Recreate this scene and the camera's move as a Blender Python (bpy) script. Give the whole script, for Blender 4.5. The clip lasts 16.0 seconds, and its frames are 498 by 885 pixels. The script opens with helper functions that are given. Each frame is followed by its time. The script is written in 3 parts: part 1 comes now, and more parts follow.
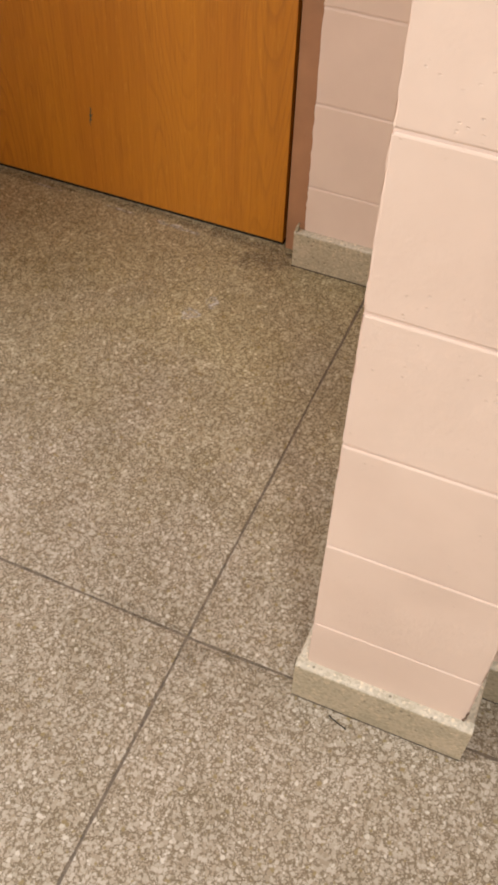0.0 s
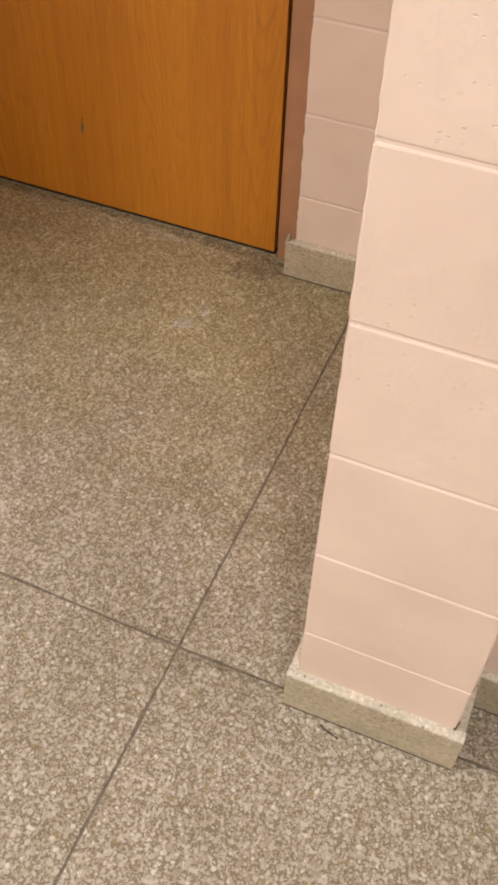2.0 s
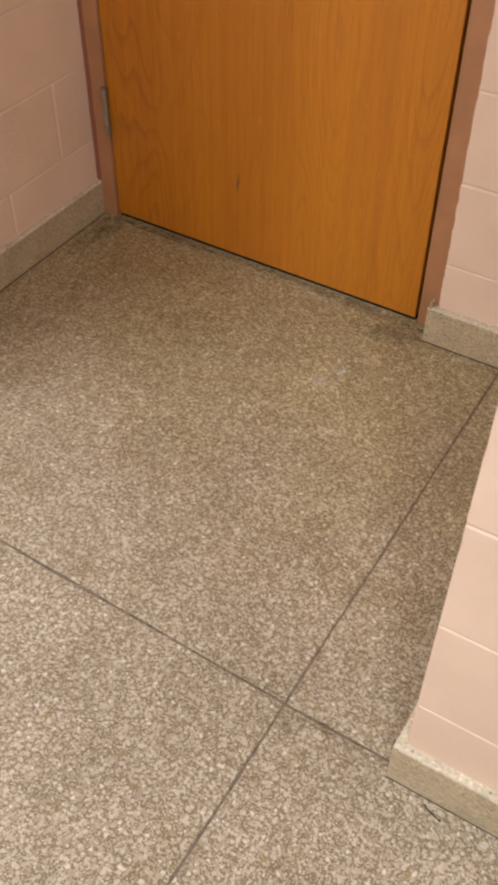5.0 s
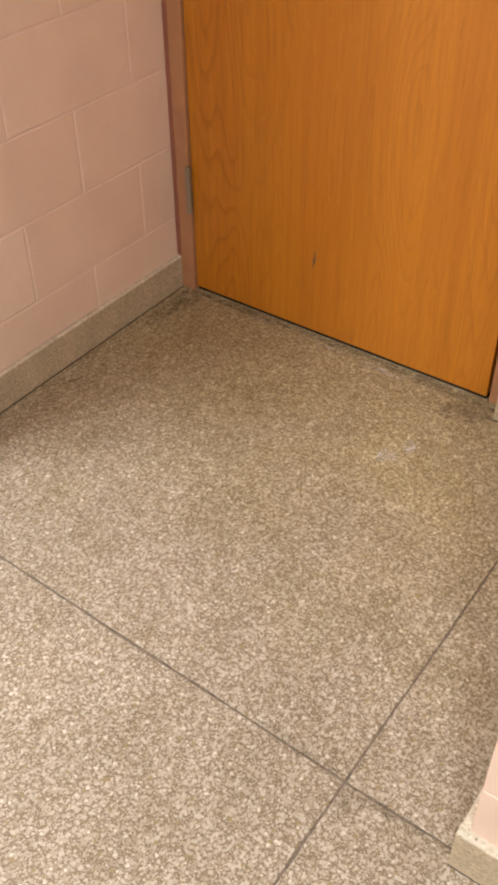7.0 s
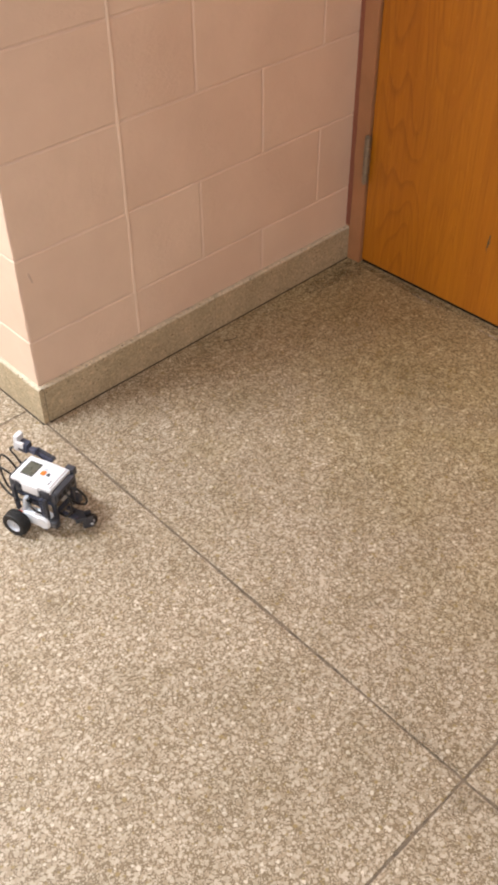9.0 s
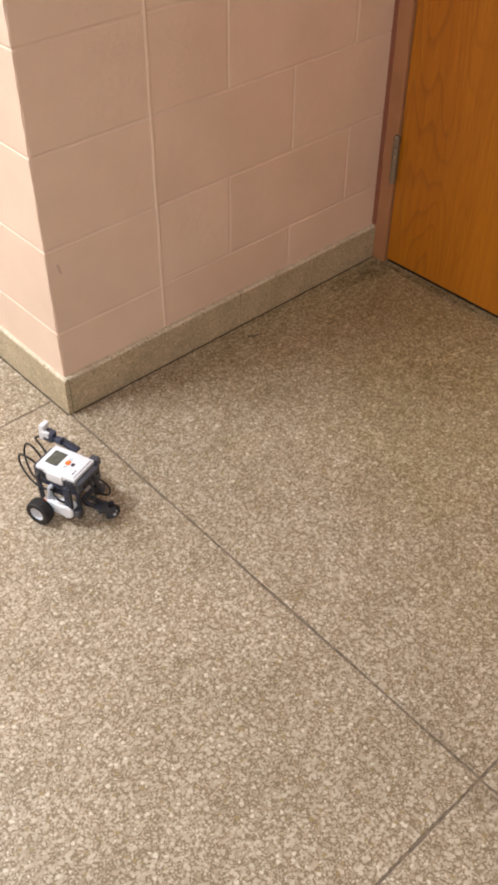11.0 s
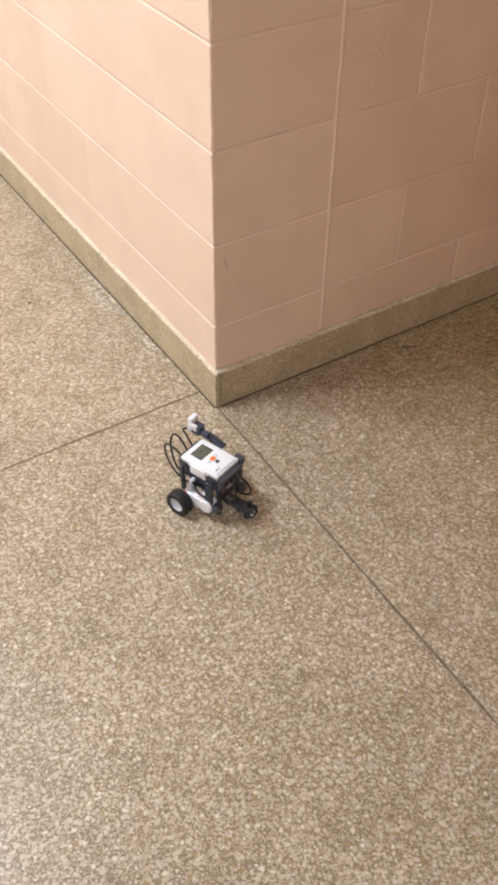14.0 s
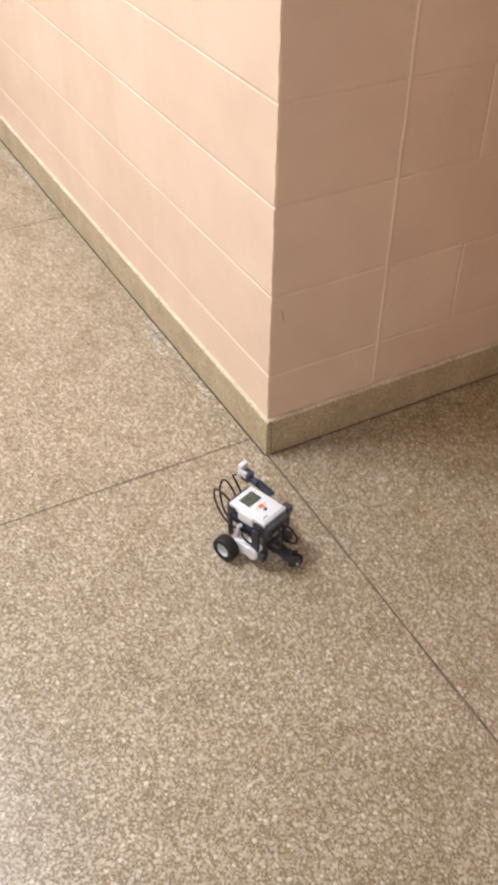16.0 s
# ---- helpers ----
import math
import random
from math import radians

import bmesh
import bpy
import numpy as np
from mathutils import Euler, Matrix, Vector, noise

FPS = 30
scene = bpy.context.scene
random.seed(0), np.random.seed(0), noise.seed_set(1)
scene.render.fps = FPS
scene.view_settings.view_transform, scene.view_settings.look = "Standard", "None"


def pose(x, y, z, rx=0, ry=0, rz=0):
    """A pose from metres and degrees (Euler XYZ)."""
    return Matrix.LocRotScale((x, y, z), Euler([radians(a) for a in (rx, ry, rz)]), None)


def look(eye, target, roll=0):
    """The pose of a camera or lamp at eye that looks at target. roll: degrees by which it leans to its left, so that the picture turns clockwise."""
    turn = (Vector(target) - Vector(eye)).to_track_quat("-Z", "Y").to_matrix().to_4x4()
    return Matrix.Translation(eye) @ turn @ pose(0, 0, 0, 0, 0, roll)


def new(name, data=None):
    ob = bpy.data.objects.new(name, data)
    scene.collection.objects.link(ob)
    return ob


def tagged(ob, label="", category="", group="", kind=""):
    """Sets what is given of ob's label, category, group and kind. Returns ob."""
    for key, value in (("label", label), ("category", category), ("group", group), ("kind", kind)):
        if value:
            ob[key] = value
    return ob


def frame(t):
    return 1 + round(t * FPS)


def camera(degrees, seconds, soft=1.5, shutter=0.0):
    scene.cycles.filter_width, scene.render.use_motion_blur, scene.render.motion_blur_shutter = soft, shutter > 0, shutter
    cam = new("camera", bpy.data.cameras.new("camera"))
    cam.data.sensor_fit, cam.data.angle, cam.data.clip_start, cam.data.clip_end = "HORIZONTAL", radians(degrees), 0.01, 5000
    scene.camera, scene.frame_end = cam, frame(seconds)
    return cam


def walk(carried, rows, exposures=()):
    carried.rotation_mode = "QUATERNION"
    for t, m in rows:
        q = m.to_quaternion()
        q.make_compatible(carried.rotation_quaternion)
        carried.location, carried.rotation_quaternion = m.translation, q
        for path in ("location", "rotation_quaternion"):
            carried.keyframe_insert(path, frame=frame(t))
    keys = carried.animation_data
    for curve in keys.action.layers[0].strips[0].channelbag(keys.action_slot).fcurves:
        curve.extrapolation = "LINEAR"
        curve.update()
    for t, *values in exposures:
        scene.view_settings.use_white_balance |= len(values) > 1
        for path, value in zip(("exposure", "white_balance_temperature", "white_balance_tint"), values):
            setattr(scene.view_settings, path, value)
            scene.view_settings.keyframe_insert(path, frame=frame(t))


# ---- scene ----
cam = camera(29.5, 16.0, soft=3.3, shutter=0.7)
PATH = [
    (0, (1.574, -0.741, 1.458), (1.107, 0.477, -0.058), 2.5),
    (0.5, (1.577, -0.74, 1.459), (1.111, 0.485, -0.052), 2.5),
    (1, (1.58, -0.737, 1.458), (1.117, 0.494, -0.05), 2.7),
    (1.5, (1.581, -0.734, 1.458), (1.118, 0.497, -0.048), 2.5),
    (2, (1.585, -0.736, 1.458), (1.117, 0.497, -0.045), 2.4),
    (2.5, (1.586, -0.735, 1.457), (1.119, 0.495, -0.05), 2.4),
    (3, (1.584, -0.741, 1.459), (1.109, 0.488, -0.045), 2.4),
    (3.5, (1.584, -0.744, 1.459), (1.099, 0.487, -0.041), 2.3),
    (4, (1.584, -0.753, 1.459), (1.07, 0.488, -0.022), 2.1),
    (4.5, (1.568, -0.757, 1.46), (0.935, 0.48, 0.022), 1.6),
    (4.7, (1.561, -0.75, 1.454), (0.884, 0.468, 0.02), 1.2),
    (6.8, (1.559, -0.772, 1.47), (0.695, 0.457, 0.15), -0.4),
    (7, (1.56, -0.772, 1.463), (0.668, 0.447, 0.152), -0.7),
    (7.5, (1.529, -0.79, 1.487), (0.614, 0.385, 0.152), 0.0),
    (8, (1.534, -0.795, 1.441), (0.551, 0.322, 0.105), -0.1),
    (8.5, (1.52, -0.795, 1.441), (0.491, 0.275, 0.101), -0.1),
    (9, (1.514, -0.796, 1.437), (0.445, 0.225, 0.091), -0.4),
    (11.5, (1.504, -0.829, 1.44), (0.41, 0.162, 0.09), 0.6),
    (12, (1.498, -0.838, 1.456), (0.382, 0.128, 0.107), 0.7),
    (12.5, (1.493, -0.842, 1.451), (0.342, 0.083, 0.102), 0.6),
    (13, (1.474, -0.84, 1.461), (0.303, 0.048, 0.105), 0.9),
    (13.5, (1.455, -0.849, 1.447), (0.257, -0.01, 0.082), 0.8),
    (14, (1.43, -0.84, 1.457), (0.213, -0.046, 0.083), 0.8),
    (14.5, (1.422, -0.833, 1.458), (0.175, -0.081, 0.087), 0.5),
    (15, (1.424, -0.832, 1.462), (0.15, -0.109, 0.1), 0.4),
    (15.5, (1.425, -0.835, 1.462), (0.144, -0.1, 0.114), 0.4),
    (16, (1.434, -0.853, 1.477), (0.113, -0.11, 0.171), 1.0),
]
# the clip's camera brightens and darkens its picture by itself
EXPOSURES = [(0.0, -0.14), (4.5, -0.15), (5.5, 0.02), (6.8, 0.22), (8.0, 0.26), (9.0, 0.10), (11.3, -0.13), (12.5, -0.23), (13.5, -0.28), (16.0, -0.31)]
walk(cam, [(t, look(eye, target, roll)) for t, eye, target, roll in PATH], EXPOSURES)

# ---- world and lights ----
world = bpy.data.worlds.new("world")
scene.world = world
world.use_nodes = True
world.node_tree.nodes["Background"].inputs[0].default_value = (0.9, 0.75, 0.6, 1)
world.node_tree.nodes["Background"].inputs[1].default_value = 0.02

CEIL = 2.8


def ceiling_lamp(x, y, power, length=1.2, width=0.3):
    """A fluorescent ceiling lamp of the corridor, lengthwise along it."""
    lamp = bpy.data.lights.new("corridor_lamp", "AREA")
    lamp.shape, lamp.size, lamp.size_y = "RECTANGLE", length, width
    lamp.energy, lamp.color = power, (0.967, 1.0, 1.05)
    ob = new("corridor_lamp", lamp)
    ob.matrix_world = pose(x, y, CEIL - 0.02)
    return ob


ceiling_lamp(-1.02, -1.42, 124, 1.2, 0.3)
ceiling_lamp(2.25, -1.7, 58, 0.3, 0.3)
ceiling_lamp(-3.9, -1.5, 86, 0.5, 0.5)


# ---- materials ----
class Mat:
    """A node material with short ways to add nodes."""

    def __init__(self, name, rough=0.5, metal=0.0, spec=0.5):
        self.m = bpy.data.materials.new(name)
        self.m.use_nodes = True
        self.t = self.m.node_tree
        self.b = self.t.nodes["Principled BSDF"]
        self.b.inputs["Roughness"].default_value = rough
        self.b.inputs["Metallic"].default_value = metal
        self.b.inputs["Specular IOR Level"].default_value = spec

    def n(self, kind, **inputs):
        node = self.t.nodes.new(kind)
        for k, v in inputs.items():
            self.put(node, k.replace("_", " "), v)
        return node

    def put(self, node, key, v):
        if hasattr(v, "is_linked"):
            self.t.links.new(v, node.inputs[key])
        else:
            node.inputs[key].default_value = v

    def coords(self, scale=(1, 1, 1), world=False):
        if world:
            out = self.n("ShaderNodeNewGeometry").outputs["Position"]
        else:
            out = self.n("ShaderNodeTexCoord").outputs["Object"]
        return self.n("ShaderNodeMapping", Vector=out, Scale=scale).outputs[0]

    def noise(self, vec, scale, detail=3.0, rough=0.5, dist=0.0):
        return self.n("ShaderNodeTexNoise", Vector=vec, Scale=scale, Detail=detail, Roughness=rough, Distortion=dist).outputs[0]

    def ramp(self, fac, stops, flat=False):
        node = self.n("ShaderNodeValToRGB", Fac=fac)
        if flat:
            node.color_ramp.interpolation = "CONSTANT"
        els = node.color_ramp.elements
        while len(els) < len(stops):
            els.new(0.5)
        for e, (p, c) in zip(els, stops):
            e.position = p
            e.color = (*c, 1) if isinstance(c, tuple) else (c, c, c, 1)
        return node.outputs[0]

    def mix(self, fac, a, b, mode="MIX"):
        node = self.t.nodes.new("ShaderNodeMix")
        node.data_type, node.blend_type = "RGBA", mode
        for k, v in ((0, fac), (6, a), (7, b)):
            if hasattr(v, "is_linked"):
                self.t.links.new(v, node.inputs[k])
            else:
                node.inputs[k].default_value = (*v, 1) if isinstance(v, tuple) else v
        return node.outputs[2]

    def math(self, op, a, b=0.0):
        node = self.t.nodes.new("ShaderNodeMath")
        node.operation = op
        for k, v in ((0, a), (1, b)):
            if hasattr(v, "is_linked"):
                self.t.links.new(v, node.inputs[k])
            else:
                node.inputs[k].default_value = v
        return node.outputs[0]

    def color(self, v):
        self.put(self.b, "Base Color", (*v, 1) if isinstance(v, tuple) else v)

    def bump(self, height, strength, distance):
        node = self.n("ShaderNodeBump", Height=height, Strength=strength, Distance=distance)
        self.t.links.new(node.outputs[0], self.b.inputs["Normal"])


def terrazzo(name, chip=150.0, gloss=0.30):
    """Rounded marble chips of three sizes, cream, tan, amber and dark, set apart in an olive-brown cement."""
    k = Mat(name, gloss)
    flat = k.coords(world=True)
    wob = k.n("ShaderNodeTexNoise", Vector=flat, Scale=190.0, Detail=2.0).outputs[1]
    node = k.t.nodes.new("ShaderNodeVectorMath")
    node.operation = "MULTIPLY_ADD"
    k.t.links.new(wob, node.inputs[0])
    node.inputs[1].default_value = (0.0048, 0.0048, 0.0048)
    k.t.links.new(flat, node.inputs[2])
    at = node.outputs[0]

    def chips(scale, share, lo, hi):
        """Which points lie inside a chip of this size, and a random colour value for each chip."""
        cell = k.n("ShaderNodeTexVoronoi", Vector=at, Scale=scale)
        pick = k.n("ShaderNodeSeparateColor", Color=cell.outputs["Color"])
        size = k.math("ADD", lo, k.math("MULTIPLY", pick.outputs[1], hi - lo))
        edge = k.math("SUBTRACT", size, cell.outputs["Distance"])
        inside = k.ramp(edge, [(0.0, 0.0), (0.10, 1.0)])
        there = k.ramp(pick.outputs[2], [(0.0, 1.0), (share, 0.0)], True)
        return k.math("MULTIPLY", inside, there), pick.outputs[0]

    matrix = k.ramp(k.noise(flat, 420.0, 3.0, 0.7), [(0.30, (0.126, 0.094, 0.057)), (0.52, (0.218, 0.168, 0.108)), (0.72, (0.325, 0.262, 0.182))])
    tones = [(0.0, (0.420, 0.356, 0.275)), (0.22, (0.500, 0.437, 0.352)), (0.46, (0.345, 0.281, 0.202)), (0.62, (0.455, 0.392, 0.308)),
             (0.84, (0.290, 0.222, 0.112)), (0.88, (0.390, 0.322, 0.238)), (0.95, (0.610, 0.550, 0.460))]
    inside_s, hue_s = chips(chip * 2.5, 0.80, 0.30, 0.66)
    inside_m, hue_m = chips(chip * 1.55, 0.62, 0.30, 0.70)
    inside_l, hue_l = chips(chip, 0.58, 0.28, 0.74)
    col = k.mix(inside_s, matrix, k.ramp(hue_s, tones, True))
    col = k.mix(inside_m, col, k.ramp(hue_m, tones, True))
    col = k.mix(inside_l, col, k.ramp(hue_l, tones, True))
    tone = k.noise(flat, 2.2, 4.0, 0.6)
    col = k.mix(1.0, col, k.ramp(tone, [(0.3, (0.90, 0.89, 0.86)), (0.7, (1.06, 1.05, 1.04))]), "MULTIPLY")
    dirt = k.noise(flat, 9.0, 5.0, 0.65)
    col = k.mix(1.0, col, k.ramp(dirt, [(0.28, (0.84, 0.82, 0.76)), (0.5, (1.0, 1.0, 1.0))]), "MULTIPLY")
    # yellower in drifts into the recess: the door's warm bounced light, painted in
    away = k.n("ShaderNodeSeparateXYZ", Vector=flat).outputs[1]
    drift = k.math("ADD", away, k.math("MULTIPLY", k.math("SUBTRACT", k.noise(flat, 3.4, 4.0, 0.65, 0.5), 0.5), 1.1))
    bounce_tint = k.ramp(drift, [(0.12, 0.0), (0.85, 1.0)])
    col = k.mix(k.math("MULTIPLY", bounce_tint, 0.85), col, k.mix(1.0, col, (0.985, 0.965, 0.71), "MULTIPLY"))
    k.color(col)
    k.put(k.b, "Roughness", k.ramp(dirt, [(0.3, gloss + 0.14), (0.65, gloss)]))
    k.bump(k.mix(0.5, inside_l, k.noise(at, 260.0, 2.0)), 0.12, 0.0008)
    return k.m


def fine_terrazzo(name, base, edge=0.45):
    """Greenish tan base material: fine pale grains, sparse dark pits."""
    k = Mat(name, edge)
    at = k.coords(world=True)
    cells = k.n("ShaderNodeTexVoronoi", Vector=at, Scale=230.0)
    pick = k.n("ShaderNodeSeparateColor", Color=cells.outputs["Color"])
    col = k.mix(1.0, base, k.ramp(pick.outputs[0], [(0.0, (0.86, 0.85, 0.82)), (0.3, (1.0, 1.0, 1.0)), (0.75, (1.08, 1.07, 1.05)), (0.93, (1.25, 1.22, 1.18))], True), "MULTIPLY")
    spots = k.n("ShaderNodeTexVoronoi", Vector=at, Scale=75.0)
    rare = k.n("ShaderNodeSeparateColor", Color=spots.outputs["Color"])
    pit = k.math("MULTIPLY", k.ramp(spots.outputs["Distance"], [(0.12, 1.0), (0.22, 0.0)]), k.ramp(rare.outputs[2], [(0.0, 1.0), (0.5, 0.0)], True))
    col = k.mix(k.math("MULTIPLY", pit, 0.78), col, (0.15, 0.12, 0.08))
    cloud = k.noise(at, 11.0, 4.0, 0.6)
    col = k.mix(1.0, col, k.ramp(cloud, [(0.3, (0.84, 0.84, 0.80)), (0.68, (1.08, 1.07, 1.06))]), "MULTIPLY")
    k.color(col)
    k.put(k.b, "Roughness", k.ramp(cloud, [(0.3, edge + 0.15), (0.7, edge)]))
    k.bump(k.math("SUBTRACT", k.noise(at, 160.0, 3.0), pit), 0.22, 0.0009)
    return k.m


def block_paint(name, base, pits=1.0):
    """Thick satin paint over concrete block, with pinholes and roller texture."""
    k = Mat(name, 0.42)
    at = k.coords(world=True)
    rnd = k.n("ShaderNodeObjectInfo").outputs["Random"]
    cloud = k.noise(at, 5.0, 4.0, 0.6)
    col = k.mix(1.0, base, k.ramp(cloud, [(0.3, (0.94, 0.925, 0.915)), (0.7, (1.03, 1.03, 1.03))]), "MULTIPLY")
    col = k.mix(1.0, col, k.ramp(rnd, [(0.0, (0.97, 0.955, 0.95)), (1.0, (1.02, 1.025, 1.03))]), "MULTIPLY")
    k.color(col)
    grain = k.noise(at, 150.0, 4.0, 0.66)
    lumps = k.noise(at, 38.0, 3.0, 0.55)
    spot = k.n("ShaderNodeTexVoronoi", Vector=k.n("ShaderNodeMapping", Vector=at, Scale=(1.0, 1.0, 1.7)).outputs[0], Scale=92.0)
    pick = k.n("ShaderNodeSeparateColor", Color=spot.outputs["Color"])
    rare = k.ramp(pick.outputs[0], [(0.0, 1.0), (0.40, 0.0)], True)
    dot = k.ramp(spot.outputs["Distance"], [(0.0, 1.0), (0.08, 0.8), (0.20, 0.0)])
    coarse = k.ramp(k.noise(at, 4.2, 3.0, 0.6), [(0.46, 0.12), (0.66, 1.5)])
    rare = k.math("MULTIPLY", rare, k.ramp(k.noise(at, 7.0, 3.0, 0.6), [(0.44, 0.0), (0.58, 1.0)]))
    hole = k.math("SUBTRACT", 1.0, k.math("MULTIPLY", dot, rare))
    grain = k.math("MULTIPLY", k.math("ADD", grain, k.math("MULTIPLY", k.noise(at, 85.0, 3.0, 0.6), 0.8)), coarse)
    h = k.math("ADD", k.math("MULTIPLY", grain, 0.50), k.math("MULTIPLY", lumps, 0.55))
    h = k.math("ADD", h, k.math("MULTIPLY", hole, 0.55 * pits))
    k.bump(h, 0.68, 0.0020)
    return k.m


def veneer(name):
    """Clear-finished, orange-brown plain-sliced wood veneer: upright leaves side by side, tall arched figure in some."""
    k = Mat(name, 0.36)
    broad = k.noise(k.coords((3.2, 1, 0.25), True), 1.0, 2.0, 0.5)
    flow = k.n("ShaderNodeTexNoise", Vector=k.coords((4.2, 1.0, 0.55), True), Scale=1.6, Detail=1.5, Roughness=0.4).outputs[0]
    wav = k.noise(k.coords((38.0, 1.0, 9.0), True), 1.0, 2.0, 0.5)
    flow = k.math("ADD", flow, k.math("MULTIPLY", wav, 0.012))
    rings = k.math("FRACT", k.math("MULTIPLY", flow, 25.0))
    rings = k.ramp(rings, [(0.0, 0.0), (0.62, 0.10), (0.90, 1.0), (1.0, 0.0)])
    where = k.ramp(k.noise(k.coords((3.3, 1, 0.4), True), 1.0, 2.0), [(0.44, 0.06), (0.62, 0.46)])
    pores = k.noise(k.coords((300.0, 60.0, 10.0), True), 1.0, 3.0, 0.6)
    streak = k.noise(k.coords((70.0, 26.0, 1.4), True), 1.0, 3.0, 0.6)
    fleck = k.noise(k.coords((120.0, 40.0, 26.0), True), 1.0, 2.0, 0.6)
    col = k.ramp(broad, [(0.3, (0.42, 0.140, 0.0075)), (0.5, (0.51, 0.190, 0.0105)), (0.7, (0.46, 0.160, 0.0085))])
    col = k.mix(k.math("MULTIPLY", rings, where), col, (0.27, 0.082, 0.006))
    col = k.mix(1.0, col, k.ramp(streak, [(0.3, (0.90, 0.87, 0.82)), (0.65, (1.05, 1.06, 1.08))]), "MULTIPLY")
    col = k.mix(1.0, col, k.ramp(pores, [(0.32, (0.86, 0.83, 0.78)), (0.48, (1.0, 1.0, 1.0))]), "MULTIPLY")
    col = k.mix(k.ramp(fleck, [(0.60, 0.0), (0.74, 0.28)]), col, (0.62, 0.28, 0.035))
    k.color(col)
    k.put(k.b, "Roughness", k.ramp(pores, [(0.3, 0.5), (0.55, 0.34)]))
    k.bump(pores, 0.08, 0.0006)
    return k.m


def plain(name, base, rough=0.45, metal=0.0, var=0.12, scale=40.0, bump=0.05):
    """One colour with slight wear and grain."""
    k = Mat(name, rough, metal)
    at = k.coords()
    tone = k.noise(at, scale, 4.0, 0.6)
    k.color(k.mix(1.0, base, k.ramp(tone, [(0.3, 1.0 - var), (0.7, 1.0 + var * 0.4)]), "MULTIPLY"))
    k.put(k.b, "Roughness", k.ramp(tone, [(0.3, min(1.0, rough + 0.1)), (0.7, rough)]))
    k.bump(k.noise(at, scale * 9.0, 2.0), bump, 0.0006)
    return k.m


PINK = (0.765, 0.606, 0.488)
M_FLOOR = terrazzo("terrazzo_floor")
M_BASE = fine_terrazzo("terrazzo_base", (0.46, 0.395, 0.280))
# paler and rougher than M_BASE, for the top of the base runs
M_LEDGE = fine_terrazzo("terrazzo_pale_edge", (0.60, 0.535, 0.425), 0.6)
M_JOINT = plain("floor_joint_grey", (0.185, 0.142, 0.100), 0.7, 0.0, 0.45, 55.0)
def rubbed(name):
    """Pale worn or waxy rub on the terrazzo, broken up by the grain below."""
    k = Mat(name, 0.4)
    at = k.coords(world=True)
    k.color(k.mix(k.noise(at, 160.0, 3.0), (0.50, 0.43, 0.33), (0.74, 0.68, 0.58)))
    k.put(k.b, "Alpha", k.ramp(k.noise(at, 75.0, 4.0, 0.7), [(0.42, 0.0), (0.60, 0.85)]))
    return k.m


def dirtied(name):
    """Brown dirt trodden into the terrazzo, patchy and half see-through."""
    k = Mat(name, 0.6)
    at = k.coords(world=True)
    k.color(k.mix(k.noise(at, 120.0, 3.0), (0.17, 0.130, 0.078), (0.27, 0.21, 0.135)))
    k.put(k.b, "Alpha", k.ramp(k.noise(at, 34.0, 5.0, 0.72), [(0.36, 0.0), (0.70, 0.55)]))
    return k.m


M_RUB = rubbed("pale_rub_mark")
M_DIRT = dirtied("trodden_dirt")
M_GRIME = plain("floor_edge_grime", (0.068, 0.052, 0.035), 0.85)
M_PAINT = block_paint("pink_block_paint", PINK)
M_MORTAR = block_paint("pink_mortar_paint", (0.745, 0.585, 0.488), 0.3)
M_WALL = block_paint("pink_wall_paint", PINK, 0.2)
M_FRAME = plain("door_frame_paint", (0.42, 0.210, 0.105), 0.38, 0.0, 0.14, 12.0)
M_DOOR = veneer("door_veneer")
# near black: painted shade for the gaps round the door; debris uses it too
M_DARKGAP = plain("dark_gap", (0.012, 0.010, 0.009), 0.9)
M_SCUFF = plain("scuff_green_grey", (0.075, 0.085, 0.060), 0.7)
M_STEEL = plain("hinge_steel", (0.31, 0.265, 0.205), 0.42, 0.6)
M_CEIL = plain("ceiling_white", (0.72, 0.69, 0.63), 0.9, 0.0, 0.08, 6.0)
M_WHITE = plain("white_plastic", (0.75, 0.78, 0.83), 0.34, 0.0, 0.05)
M_LIGHTGREY = plain("light_grey_plastic", (0.54, 0.58, 0.64), 0.36, 0.0, 0.06)
M_DARK = plain("dark_grey_plastic", (0.050, 0.054, 0.068), 0.34, 0.0, 0.10)
M_BLUEGREY = plain("blue_grey_plastic", (0.058, 0.068, 0.108), 0.34, 0.0, 0.10)
M_BLACK = plain("black_rubber", (0.014, 0.014, 0.015), 0.62, 0.0, 0.15)
M_CABLE = plain("black_cable", (0.012, 0.011, 0.011), 0.4)
M_ORANGE = plain("orange_plastic", (0.90, 0.20, 0.025), 0.36, 0.0, 0.05)
M_LCD = plain("lcd_green_grey", (0.085, 0.090, 0.070), 0.22, 0.0, 0.06)
M_YELLOW = plain("yellow_plastic", (0.75, 0.60, 0.03), 0.4)
M_RED = plain("red_plastic", (0.55, 0.02, 0.02), 0.4)


# ---- mesh helpers ----
def part(name, bm, material, parent=None, label="", smooth=False):
    """Link a bmesh as one mesh object, under a thing or a part."""
    me = bpy.data.meshes.new(name)
    bmesh.ops.recalc_face_normals(bm, faces=bm.faces[:])
    bm.to_mesh(me)
    bm.free()
    me.materials.append(material)
    if smooth:
        me.polygons.foreach_set("use_smooth", [True] * len(me.polygons))
        me.set_sharp_from_angle(angle=radians(38))
    ob = new(name, me)
    ob.parent = parent
    return tagged(ob, label)


